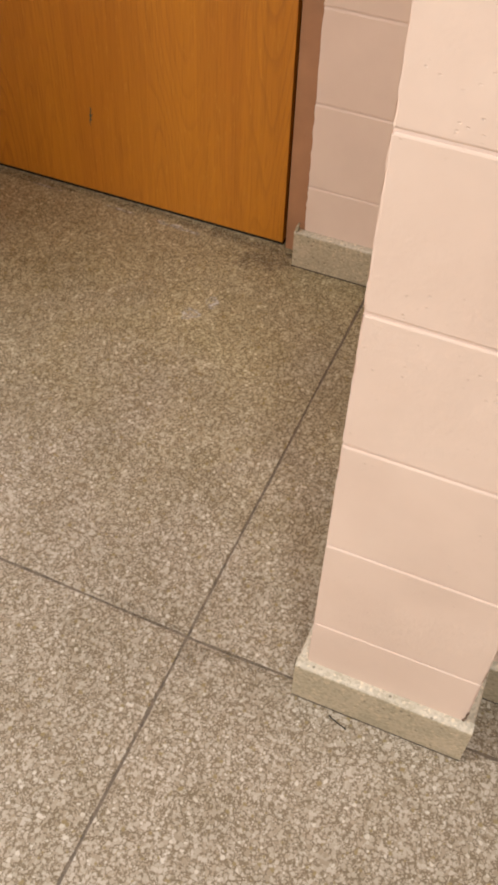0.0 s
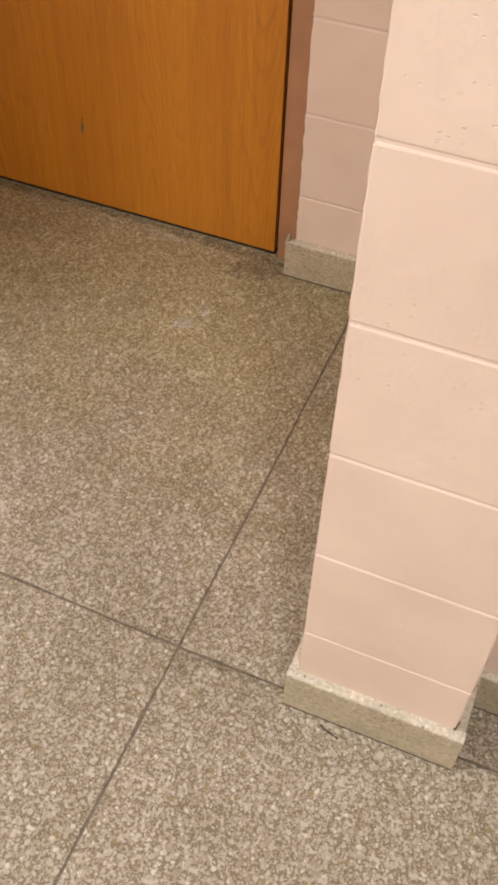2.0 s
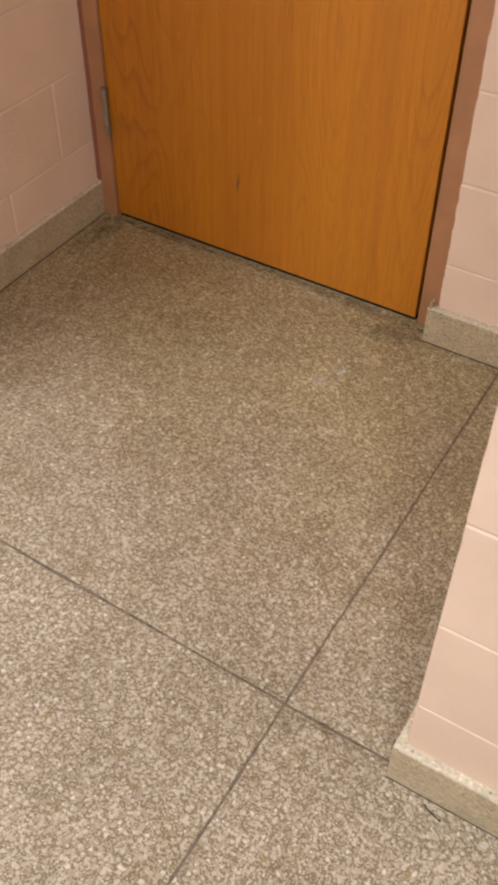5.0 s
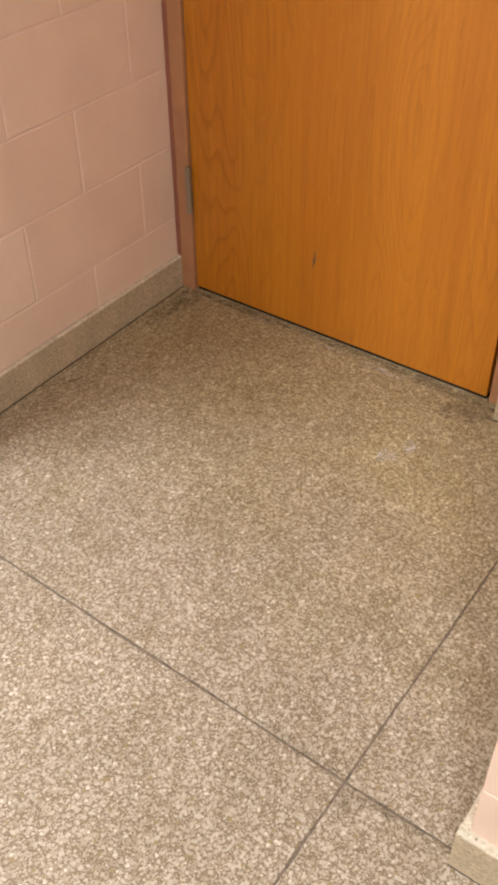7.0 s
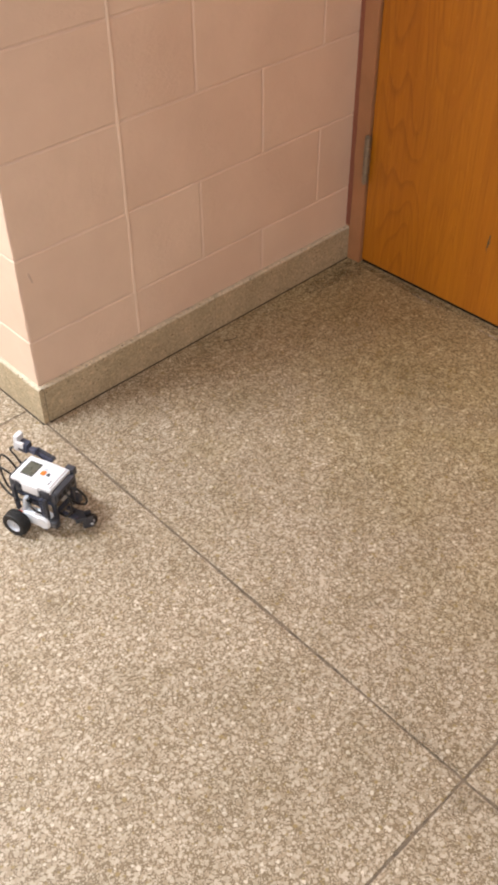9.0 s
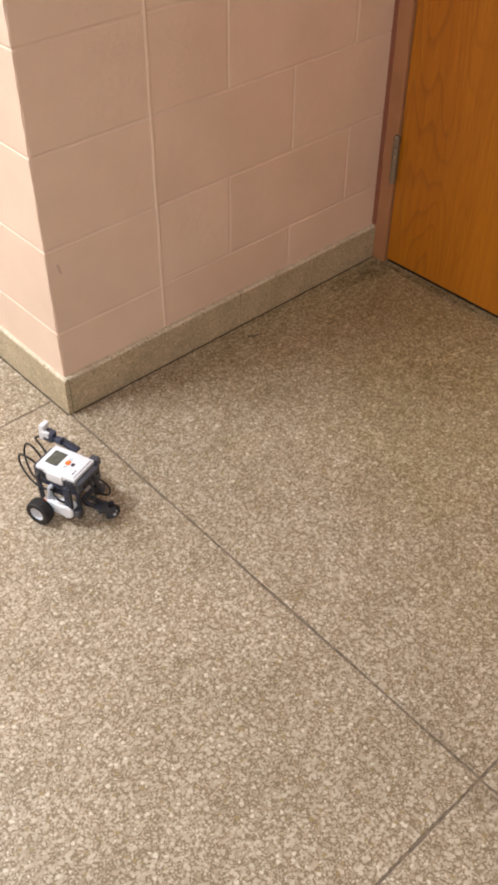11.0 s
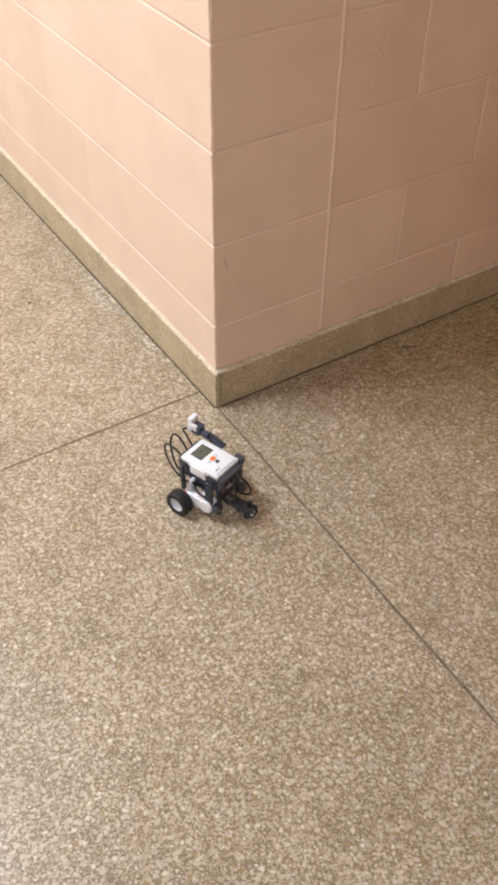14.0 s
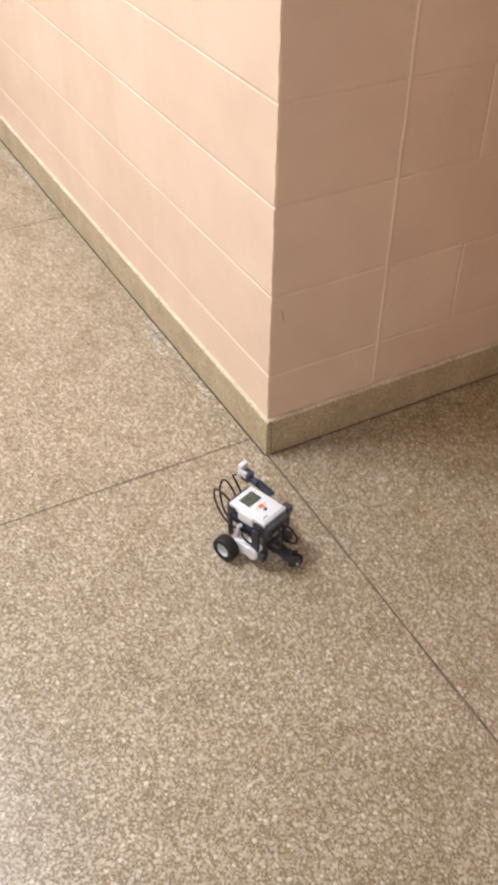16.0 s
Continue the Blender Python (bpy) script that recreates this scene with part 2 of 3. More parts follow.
def empty(name, label, category, m=None, kind="", group=""):
    ob = new(name)
    ob.empty_display_size = 0.05
    if m is not None:
        ob.matrix_world = m
    return tagged(ob, label, category, group, kind)


def box(bm, a, b, bevel=0.0, m=None, segs=2):
    """A box from corner a to corner b, with rounded edges, added to bm."""
    tmp = bmesh.new()
    bmesh.ops.create_cube(tmp, size=1)
    for v in tmp.verts:
        v.co = Vector([a[i] + (v.co[i] + 0.5) * (b[i] - a[i]) for i in range(3)])
    if bevel:
        bmesh.ops.bevel(tmp, geom=tmp.edges[:], offset=bevel, segments=segs, affect="EDGES", profile=0.6)
    if m is not None:
        tmp.transform(m)
    join(bm, tmp)
    return bm


def join(bm, tmp):
    me = bpy.data.meshes.new("tmp")
    tmp.to_mesh(me)
    tmp.free()
    bm.from_mesh(me)
    bpy.data.meshes.remove(me)


def turned(bm, profile, m, n=28, closed=False):
    """A lathed solid: profile of (radius, height) round the local z axis."""
    tmp = bmesh.new()
    rings = []
    for r, h in profile:
        rings.append([tmp.verts.new((r * math.cos(2 * math.pi * i / n), r * math.sin(2 * math.pi * i / n), h)) for i in range(n)])
    for a, b in zip(rings, rings[1:]):
        for i in range(n):
            tmp.faces.new((a[i], a[(i + 1) % n], b[(i + 1) % n], b[i]))
    if closed:
        for i in range(n):
            tmp.faces.new((rings[-1][i], rings[-1][(i + 1) % n], rings[0][(i + 1) % n], rings[0][i]))
    elif profile[0][0] > 1e-6:
        tmp.faces.new(rings[0][::-1])
    if not closed and profile[-1][0] > 1e-6:
        tmp.faces.new(rings[-1])
    bmesh.ops.remove_doubles(tmp, verts=tmp.verts[:], dist=1e-7)
    tmp.transform(m)
    join(bm, tmp)
    return bm


def disc(bm, centre, axis, r, h, bevel=0.0008, n=24):
    """A cylinder with eased rims, centred on centre along axis."""
    turn = Vector(axis).to_track_quat("Z", "Y").to_matrix().to_4x4()
    e = min(bevel, h * 0.4, r * 0.4)
    prof = [(r - e, -h / 2), (r, -h / 2 + e), (r, h / 2 - e), (r - e, h / 2)]
    return turned(bm, prof, Matrix.Translation(centre) @ turn, n)


def tube(bm, points, r, n=8, steps=10):
    """A round cable through the points, smoothly bent."""
    pts = [Vector(p) for p in points]
    ext = [pts[0] * 2 - pts[1]] + pts + [pts[-1] * 2 - pts[-2]]
    line = []
    for i in range(1, len(ext) - 2):
        p0, p1, p2, p3 = ext[i - 1:i + 3]
        for s in range(steps):
            u = s / steps
            line.append(0.5 * (2 * p1 + (p2 - p0) * u + (2 * p0 - 5 * p1 + 4 * p2 - p3) * u * u + (3 * p1 - p0 - 3 * p2 + p3) * u ** 3))
    line.append(pts[-1])
    rings, side = [], Vector((0.31, 0.77, 0.55))
    for i, p in enumerate(line):
        d = (line[min(i + 1, len(line) - 1)] - line[max(i - 1, 0)]).normalized()
        side = (side - d * side.dot(d)).normalized()
        up = d.cross(side)
        rings.append([bm.verts.new(p + r * (side * math.cos(2 * math.pi * k / n) + up * math.sin(2 * math.pi * k / n))) for k in range(n)])
    for a, b in zip(rings, rings[1:]):
        for k in range(n):
            bm.faces.new((a[k], a[(k + 1) % n], b[(k + 1) % n], b[k]))
    bm.faces.new(rings[0][::-1])
    bm.faces.new(rings[-1])
    return bm


def beam(bm, m, cells, pitch=0.008, width=0.0074, thick=0.0074):
    """A studless construction beam along local x: a bar with a row of round through-holes along local y and rounded ends."""
    tmp = bmesh.new()
    h, t, r, n = width / 2, thick / 2, 0.0025, 12
    for c in range(cells):
        x = c * pitch
        x0, x1 = x - pitch / 2, x + pitch / 2
        outs, ins = [], []
        for y in (-t, t):
            o, q = [], []
            for k in range(n):
                a = 2 * math.pi * (k + 0.5) / n
                ca, sa = math.cos(a), math.sin(a)
                lo, hi = ca < 0 and c == 0, ca > 0 and c == cells - 1
                if lo or hi:
                    s = h
                    o.append(tmp.verts.new((x + ca * s, y, sa * s)))
                else:
                    s = 1 / max(abs(ca) / (pitch / 2), abs(sa) / h)
                    o.append(tmp.verts.new((x + ca * s, y, sa * s)))
                q.append(tmp.verts.new((x + ca * r, y, sa * r)))
            outs.append(o)
            ins.append(q)
        for k in range(n):
            j = (k + 1) % n
            tmp.faces.new((outs[0][k], outs[0][j], ins[0][j], ins[0][k]))
            tmp.faces.new((outs[1][j], outs[1][k], ins[1][k], ins[1][j]))
            tmp.faces.new((ins[0][k], ins[0][j], ins[1][j], ins[1][k]))
            ca = math.cos(2 * math.pi * (k + 1) / n)
            if abs(ca) > 0.9 and not (ca < 0 and c == 0) and not (ca > 0 and c == cells - 1):
                continue
            tmp.faces.new((outs[0][j], outs[0][k], outs[1][k], outs[1][j]))
    bmesh.ops.remove_doubles(tmp, verts=tmp.verts[:], dist=1e-6)
    tmp.transform(m)
    join(bm, tmp)
    return bm


# ---- the large structure ----
COURSE, Z1 = 0.2032, 0.2187     # height of a block course; first bed joint over the base
BASE_H = 0.100
WALL_Y = 0.009                  # corridor wall beside the recess
SIDE_X = -0.0125                # side wall of the recess
BACK_Y = 1.012                  # wall beside the door
DOOR_Y, DOOR_L, DOOR_R = 1.055, 0.0455, 0.9505
NEXT_X = 1.0165                 # where the wall beside the door begins
PIER_L, PIER_R, PIER_Y = 1.4015, 1.6885, -0.046
PIER_IN = 0.0150                # how far the pier's base stands out
REAR_Y = 0.088                  # corridor wall beyond the pier
FAR_Y = -3.1
LEFT_END, RIGHT_END = -6.5, 7.5


def wall_slab(name, a, b, label, material=M_MORTAR):
    ob = part(name, box(bmesh.new(), a, b), material)
    return tagged(ob, label, "wall", kind="structure")


M = 0.0018                      # joints lie this far behind the block faces
wall_corridor = wall_slab("wall_corridor_left", (LEFT_END, WALL_Y + M, 0), (SIDE_X - M, WALL_Y + 0.2, CEIL), "pink painted concrete block corridor wall")
wall_side = wall_slab("wall_recess_left", (SIDE_X - 0.2, WALL_Y + 0.2, 0), (SIDE_X - M, DOOR_Y + 0.2, CEIL), "pink painted concrete block side wall of the door recess")
wall_side_front = part("mortar", box(bmesh.new(), (SIDE_X - 0.1, WALL_Y + M + 0.001, 0.0), (SIDE_X - M + 0.0004, WALL_Y + 0.2, CEIL)), M_MORTAR, wall_side)
wall_back = wall_slab("wall_beside_door", (NEXT_X + 0.002, BACK_Y + M, 0), (PIER_L + 0.2, BACK_Y + 0.2, CEIL), "pink painted concrete block wall beside the door")
wall_over = wall_slab("wall_over_door", (SIDE_X - M, BACK_Y + 0.002, 2.19), (NEXT_X + 0.001, BACK_Y + 0.2, CEIL), "pink painted wall over the door", M_WALL)
wall_pier = wall_slab("wall_pier", (PIER_L + PIER_IN + M, PIER_Y + PIER_IN + M, 0), (PIER_R - PIER_IN - M, BACK_Y + M, CEIL), "pink painted concrete block pier beside the door recess")
wall_rear = wall_slab("wall_corridor_right", (PIER_R - PIER_IN - M, REAR_Y + M, 0), (RIGHT_END, REAR_Y + 0.2, CEIL), "pink painted concrete block corridor wall beyond the pier")
wall_slab("wall_far", (LEFT_END, FAR_Y - 0.2, 0), (RIGHT_END, FAR_Y, CEIL), "pink painted corridor wall across from the recess", M_WALL)
wall_slab("wall_end_left", (LEFT_END - 0.2, FAR_Y - 0.2, 0), (LEFT_END, WALL_Y + 0.2, CEIL), "pink painted end wall of the corridor", M_WALL)
wall_slab("wall_end_right", (RIGHT_END, FAR_Y - 0.2, 0), (RIGHT_END + 0.2, REAR_Y + 0.2, CEIL), "pink painted end wall of the corridor", M_WALL)
# unseen backing, added to stop light leaks; near black like an unlit space
wall_slab("wall_behind_door", (SIDE_X - 0.2, DOOR_Y + 0.2, 0), (PIER_L + 0.2, DOOR_Y + 0.3, CEIL), "unseen dark backing added behind the door against stray light", M_DARKGAP)
tagged(part("ceiling", box(bmesh.new(), (LEFT_END - 0.2, FAR_Y - 0.2, CEIL), (RIGHT_END + 0.2, DOOR_Y + 0.3, CEIL + 0.1)), M_CEIL), "plain white corridor ceiling", "ceiling", kind="structure")

# floor: a bed of grey jointing with terrazzo panels on it
floor = part("floor", box(bmesh.new(), (LEFT_END - 0.2, FAR_Y - 0.2, -0.12), (RIGHT_END + 0.2, DOOR_Y + 0.3, -0.0014)), M_JOINT)
tagged(floor, "speckled tan terrazzo floor with dark joints", "floor", kind="structure")


def panel_mesh(corners, seed):
    """A slab of terrazzo with these plan corners; its edges are a little ragged, eased at the top."""
    r = random.Random(seed)
    mid = sum((Vector(c) for c in corners), Vector((0, 0))) / 4
    line = []
    for a, b in zip(corners, corners[1:] + corners[:1]):
        a, b = Vector(a), Vector(b)
        n = max(2, int((b - a).length / 0.016))
        out = Vector((b.y - a.y, a.x - b.x)).normalized()
        drift = 0.0
        for i in range(n):
            drift = 0.8 * drift + r.gauss(0, 0.00038)
            line.append(a + (b - a) * i / n + out * (max(-0.0014, min(0.0014, drift)) if i else 0.0))
    bm = bmesh.new()
    rings = []
    for inset, z in ((0.0, -0.03), (0.0, -0.0009), (0.0008, 0.0)):
        rings.append([bm.verts.new((p.x - math.copysign(inset, p.x - mid.x), p.y - math.copysign(inset, p.y - mid.y), z)) for p in line])
    n = len(line)
    for lo, up in zip(rings, rings[1:]):
        for i in range(n):
            bm.faces.new((lo[i], lo[(i + 1) % n], up[(i + 1) % n], up[i]))
    bm.faces.new(rings[-1])
    return bm


def joint_y(row, x):
    """Where the cross joints run: the one along the recess opening is laid slightly askew and meets the corner."""
    if row == 2:
        return SKEW0 + (SKEW1 - SKEW0) * max(x, 0.0) / 1.2 if -0.1 < x < 1.25 else (0.004 if x < 0 else SKEW1)
    return JY[row]


SKEW0, SKEW1 = 0.006, -0.0205
JX = [LEFT_END - 0.2, -5.15, -3.88, -2.61, -1.345, -0.070, 1.2, 2.47, 3.74, 5.01, 6.28, RIGHT_END + 0.2]
JY = [FAR_Y - 0.2, -1.29, -0.019, DOOR_Y + 0.3]
for x0, x1 in zip(JX, JX[1:]):
    for r in range(3):
        g = 0.0027
        xm = (x0 + x1) / 2
        ya, yb = [(joint_y(r, x0 if -0.1 < xm < 1.2 else xm), joint_y(r, x1 if -0.1 < xm < 1.2 else xm)) for r in (r, r + 1)]
        part("terrazzo_panel", panel_mesh([(x0 + g, ya[0] + g), (x1 - g, ya[1] + g), (x1 - g, yb[1] - g), (x0 + g, yb[0] - g)], r + int(x0 * 10)), M_FLOOR, floor)


# terrazzo base along the walls
def base_run(name, a, b, thick_dir, thick, label, seams=(), grime=0.0038):
    """A run of terrazzo base from a to b; thick_dir points into the room; the upper edge is eased and paler."""
    a, b = Vector(a), Vector(b)
    along, out = (b - a).normalized(), Vector(thick_dir)
    holder = empty(name, label, "baseboard", kind="structure")
    cuts = [0.0, *seams, (b - a).length]
    for s0, s1 in zip(cuts, cuts[1:]):
        g0 = 0.0009 if s0 else 0.0
        p0, p1 = a + along * (s0 + g0), a + along * (s1 - (0.0009 if s1 != cuts[-1] else 0.0))
        bm = bmesh.new()
        ease = min(1.0, thick / 0.0174)
        prof = [(0.0, 0.0), (0.0, BASE_H - 0.0080), (-0.0010 * ease, BASE_H - 0.0046), (-0.0034 * ease, BASE_H - 0.0018), (-0.0070 * ease, BASE_H - 0.0004), (-0.0110 * ease, BASE_H), (-thick, BASE_H), (-thick, 0.0)]
        ends = [[bm.verts.new(p + out * o + Vector((0, 0, z))) for o, z in prof] for p in (p0, p1)]
        n = len(prof)
        for i in range(n):
            bm.faces.new((ends[0][i], ends[0][(i + 1) % n], ends[1][(i + 1) % n], ends[1][i]))
        bm.faces.new(ends[0][::-1])
        bm.faces.new(ends[1])
        ob = part("base_piece", bm, M_BASE, holder)
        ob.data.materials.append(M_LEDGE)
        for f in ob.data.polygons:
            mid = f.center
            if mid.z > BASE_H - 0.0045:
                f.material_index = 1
    s0, s1 = a - out * 0.002, b + out * grime + Vector((0, 0, 0.0007))
    lo, hi = [Vector([min(p[i], q[i]) for i in range(3)]) for p, q in ((s0, s1),)][0], [Vector([max(p[i], q[i]) for i in range(3)]) for p, q in ((s0, s1),)][0]
    part("grime_line", box(bmesh.new(), lo, hi), M_GRIME, holder, "dark dirt line where base meets floor")
    return holder


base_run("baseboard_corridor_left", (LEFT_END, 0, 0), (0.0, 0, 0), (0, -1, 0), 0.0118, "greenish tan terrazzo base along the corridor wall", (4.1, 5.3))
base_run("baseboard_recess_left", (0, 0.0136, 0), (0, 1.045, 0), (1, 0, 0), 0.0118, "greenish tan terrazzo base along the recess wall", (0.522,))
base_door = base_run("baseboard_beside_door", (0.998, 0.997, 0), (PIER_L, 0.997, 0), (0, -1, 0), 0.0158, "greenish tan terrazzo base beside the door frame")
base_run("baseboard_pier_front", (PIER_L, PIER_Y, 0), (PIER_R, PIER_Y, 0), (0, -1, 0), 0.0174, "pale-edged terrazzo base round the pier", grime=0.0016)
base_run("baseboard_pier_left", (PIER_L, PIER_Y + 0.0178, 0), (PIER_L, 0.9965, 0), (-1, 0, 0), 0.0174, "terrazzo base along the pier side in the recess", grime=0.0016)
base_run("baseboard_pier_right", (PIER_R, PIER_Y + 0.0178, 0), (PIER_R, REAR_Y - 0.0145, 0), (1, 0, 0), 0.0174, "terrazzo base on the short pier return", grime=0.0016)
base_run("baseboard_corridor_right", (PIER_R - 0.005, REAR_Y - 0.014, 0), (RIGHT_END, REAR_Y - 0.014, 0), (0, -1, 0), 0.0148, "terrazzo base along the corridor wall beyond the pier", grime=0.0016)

# ---- the door ----
door = empty("door_1", "closed orange-brown wood veneer door in a brown painted metal frame", "door", kind="structure")
leaf = part("door_leaf", box(bmesh.new(), (DOOR_L, DOOR_Y, 0.0115), (DOOR_R, DOOR_Y + 0.045, 2.14), 0.0012), M_DOOR, door)
part("jamb", box(bmesh.new(), (SIDE_X - 0.05, 1.045, 0), (DOOR_L - 0.003, 1.20, 2.19), 0.0025), M_FRAME, door, "brown-pink painted metal jamb")
part("jamb", box(bmesh.new(), (DOOR_R + 0.0088, 1.0525, 0), (NEXT_X + 0.03, 1.20, 2.19), 0.0025), M_FRAME, door, "brown-pink painted metal jamb")
part("head_jamb", box(bmesh.new(), (DOOR_L - 0.003, 1.048, 2.143), (DOOR_R + 0.0088, 1.20, 2.19), 0.0025), M_FRAME, door)
# stops coloured near black, so the gaps beside the leaf look shaded
part("shaded_stop", box(bmesh.new(), (DOOR_R - 0.02, DOOR_Y + 0.05, 0), (DOOR_R + 0.0088, DOOR_Y + 0.075, 2.143)), M_DARKGAP, door)
part("shaded_stop", box(bmesh.new(), (DOOR_L - 0.003, DOOR_Y + 0.05, 0), (DOOR_L + 0.02, DOOR_Y + 0.075, 2.143)), M_DARKGAP, door)
paint_edge = bmesh.new()
rnd = random.Random(5)
prev = None
for i in range(60):
    z = BASE_H + 0.004 + i * 0.034
    x1 = -0.001 + rnd.random() * 0.0025
    ring = [paint_edge.verts.new(c) for c in ((SIDE_X - 0.003, 1.0432, z), (x1, 1.0438, z), (x1, 1.0465, z), (SIDE_X - 0.003, 1.0465, z))]
    if prev:
        for k in range(4):
            paint_edge.faces.new((prev[k], prev[(k + 1) % 4], ring[(k + 1) % 4], ring[k]))
    prev = ring
part("paint_edge", paint_edge, plain("frame_paint_dark", (0.27, 0.10, 0.065), 0.45), door, "ragged dark red-brown paint edge")

for hz in (0.25, 1.07, 1.86):
    hinge = part("hinge", box(bmesh.new(), (DOOR_L - 0.0055, 1.0415, hz), (DOOR_L + 0.002, 1.0505, hz + 0.126), 0.001), M_STEEL, door, "dull steel butt hinge")
    for k in range(5):
        part("knuckle", disc(bmesh.new(), (DOOR_L - 0.001, 1.0395, hz + 0.0126 + k * 0.0252), (0, 0, 1), 0.0080, 0.0246, 0.0012, 16), M_STEEL, hinge, smooth=True)
    for zz in (hz - 0.002, hz + 0.128):
        part("hinge_tip", disc(bmesh.new(), (DOOR_L - 0.001, 1.0395, zz), (0, 0, 1), 0.0062, 0.005, 0.0018, 14), M_STEEL, hinge, smooth=True)


def scuff(spots, name="scuff_mark"):
    """A thin smear of paint on the door face."""
    bm = bmesh.new()
    for x, z, w, h, tilt in spots:
        box(bm, (-w / 2, -0.0004, -h / 2), (w / 2, 0.0006, h / 2), 0.0003, Matrix.Translation((x, DOOR_Y, z)) @ Matrix.Rotation(tilt, 4, "Y"), 1)
    return bm


part("scuff_mark", scuff([(0.4385, 0.236, 0.0032, 0.022, 0.16), (0.4365, 0.220, 0.0045, 0.018, 0.0), (0.4345, 0.206, 0.0018, 0.016, -0.1), (0.4405, 0.226, 0.002, 0.010, 0.5)]), M_SCUFF, leaf, "small dark green-grey scuff")
# near-black strip added so that the gap under the leaf looks shaded
part("underdoor_shade", box(bmesh.new(), (DOOR_L, DOOR_Y + 0.006, 0.0006), (DOOR_R, DOOR_Y + 0.040, 0.0120)), M_DARKGAP, door, "dark strip painted as the shade under the door")

# ---- concrete blocks ----
BLOCKS = {}


def block_mesh(length, height, left, right, variant):
    """A block face with eased bed edges; its ends are eased (joint) or left sharp and a little uneven (corner)."""
    key = (round(length, 4), round(height, 4), left, right, variant)
    if key in BLOCKS:
        return BLOCKS[key]
    r = random.Random(hash((length * 1000 // 1, height * 1000 // 1, variant)) & 0xFFFF)
    c, back = 0.0028, 0.0014
    xs = [0.0, c, length - c, length]
    n = 12
    zs = [0.0, c * 0.45, c] + [c + (height - 2 * c) * i / n for i in range(1, n)] + [height - c, height - c * 0.45, height]
    bm = bmesh.new()
    grid = []
    for j, z in enumerate(zs):
        row = []
        for i, x in enumerate(xs):
            d = 0.0
            e = min(z, height - z)
            if e < c:
                d = back * (1 - e / c) ** 1.6
            if (i == 0 and left == "joint") or (i == 3 and right == "joint"):
                d = back
            xx = x
            if (i == 0 and left == "corner") or (i == 3 and right == "corner"):
                s = 1 if i == 0 else -1
                xx += s * abs(r.gauss(0, 0.0024)) + s * d * 0.9
                d += abs(r.gauss(0, 0.0004))
            row.append(bm.verts.new((xx, d, z)))
        grid.append(row)
    for j in range(len(zs) - 1):
        for i in range(3):
            bm.faces.new((grid[j][i], grid[j][i + 1], grid[j + 1][i + 1], grid[j + 1][i]))
    rim = [grid[0][i] for i in range(4)] + [grid[j][3] for j in range(1, len(zs))] + [grid[-1][i] for i in (2, 1, 0)] + [grid[j][0] for j in range(len(zs) - 2, 0, -1)]
    rear = [bm.verts.new((v.co.x, 0.024, v.co.z)) for v in rim]
    for a in range(len(rim)):
        b = (a + 1) % len(rim)
        bm.faces.new((rim[b], rim[a], rear[a], rear[b]))
    me = bpy.data.meshes.new("block")
    bm.to_mesh(me)
    bm.free()
    me.materials.append(M_PAINT)
    BLOCKS[key] = me
    return me


def lay(wall, frame_m, start, end, heads, gap=0.004, first="joint", last="joint", top=CEIL, inner="joint"):
    """Courses of blocks on a wall from start to end along its local x; heads(k) gives the upright joints of course k."""
    k = 0
    z0 = BASE_H - 0.02
    z1 = Z1
    while z0 < top - 0.01:
        cuts = [start] + [h for h in heads(k) if start + 0.03 < h < end - 0.03] + [end]
        for i, (a, b) in enumerate(zip(cuts, cuts[1:])):
            lo = 0.0 if i == 0 else gap / 2
            hi = 0.0 if i == len(cuts) - 2 else gap / 2
            le = first if i == 0 else inner
            ri = last if i == len(cuts) - 2 else inner
            me = block_mesh(b - a - lo - hi, min(z1, top) - z0 - 0.0036, le, ri, (k * 7 + i) % 3)
            ob = new("block", me)
            ob.parent = wall
            ob.matrix_world = frame_m @ Matrix.Translation((a + lo, (noise.random() - 0.5) * (0.0007 if gap > 0.001 else 0.0002), z0 + 0.0018))
        z0, z1, k = z1, z1 + COURSE, k + 1


def recess_heads(k):
    return (0.301, 0.512, 0.915) if k % 2 else (0.301, 0.713)


def running(off):
    return lambda k: [off + 0.2032 * (k % 2) + 0.4064 * i for i in range(-20, 20)]


turn_side = Matrix.Translation((SIDE_X, 0, 0)) @ Matrix.Rotation(radians(90), 4, "Z")
lay(wall_side, turn_side, WALL_Y + 0.0015, 1.0455, recess_heads, first="corner", last="flush")
lay(wall_corridor, Matrix.Translation((0, WALL_Y, 0)), -3.2, SIDE_X - 0.0006, running(-0.011), gap=0.0003, first="flush", last="corner", inner="flush")
part("plain_stretch", box(bmesh.new(), (LEFT_END, WALL_Y, BASE_H - 0.02), (-3.2, WALL_Y + 0.02, CEIL)), M_WALL, wall_corridor)
lay(wall_back, Matrix.Translation((0, BACK_Y, 0)), NEXT_X, PIER_L + PIER_IN + 0.01, lambda k: [], first="corner", last="flush")
lay(wall_pier, Matrix.Translation((0, PIER_Y + PIER_IN, 0)), PIER_L + PIER_IN + 0.0006, PIER_R - PIER_IN - 0.0006, lambda k: [], first="corner", last="corner")
lay(wall_pier, Matrix.Translation((PIER_L + PIER_IN, 0, 0)) @ Matrix.Rotation(radians(-90), 4, "Z"), -BACK_Y, -(PIER_Y + PIER_IN + 0.0018), running(0.1), first="flush", last="corner")
lay(wall_pier, Matrix.Translation((PIER_R - PIER_IN, 0, 0)) @ Matrix.Rotation(radians(90), 4, "Z"), PIER_Y + PIER_IN + 0.0018, REAR_Y + 0.002, lambda k: [], first="corner", last="flush")
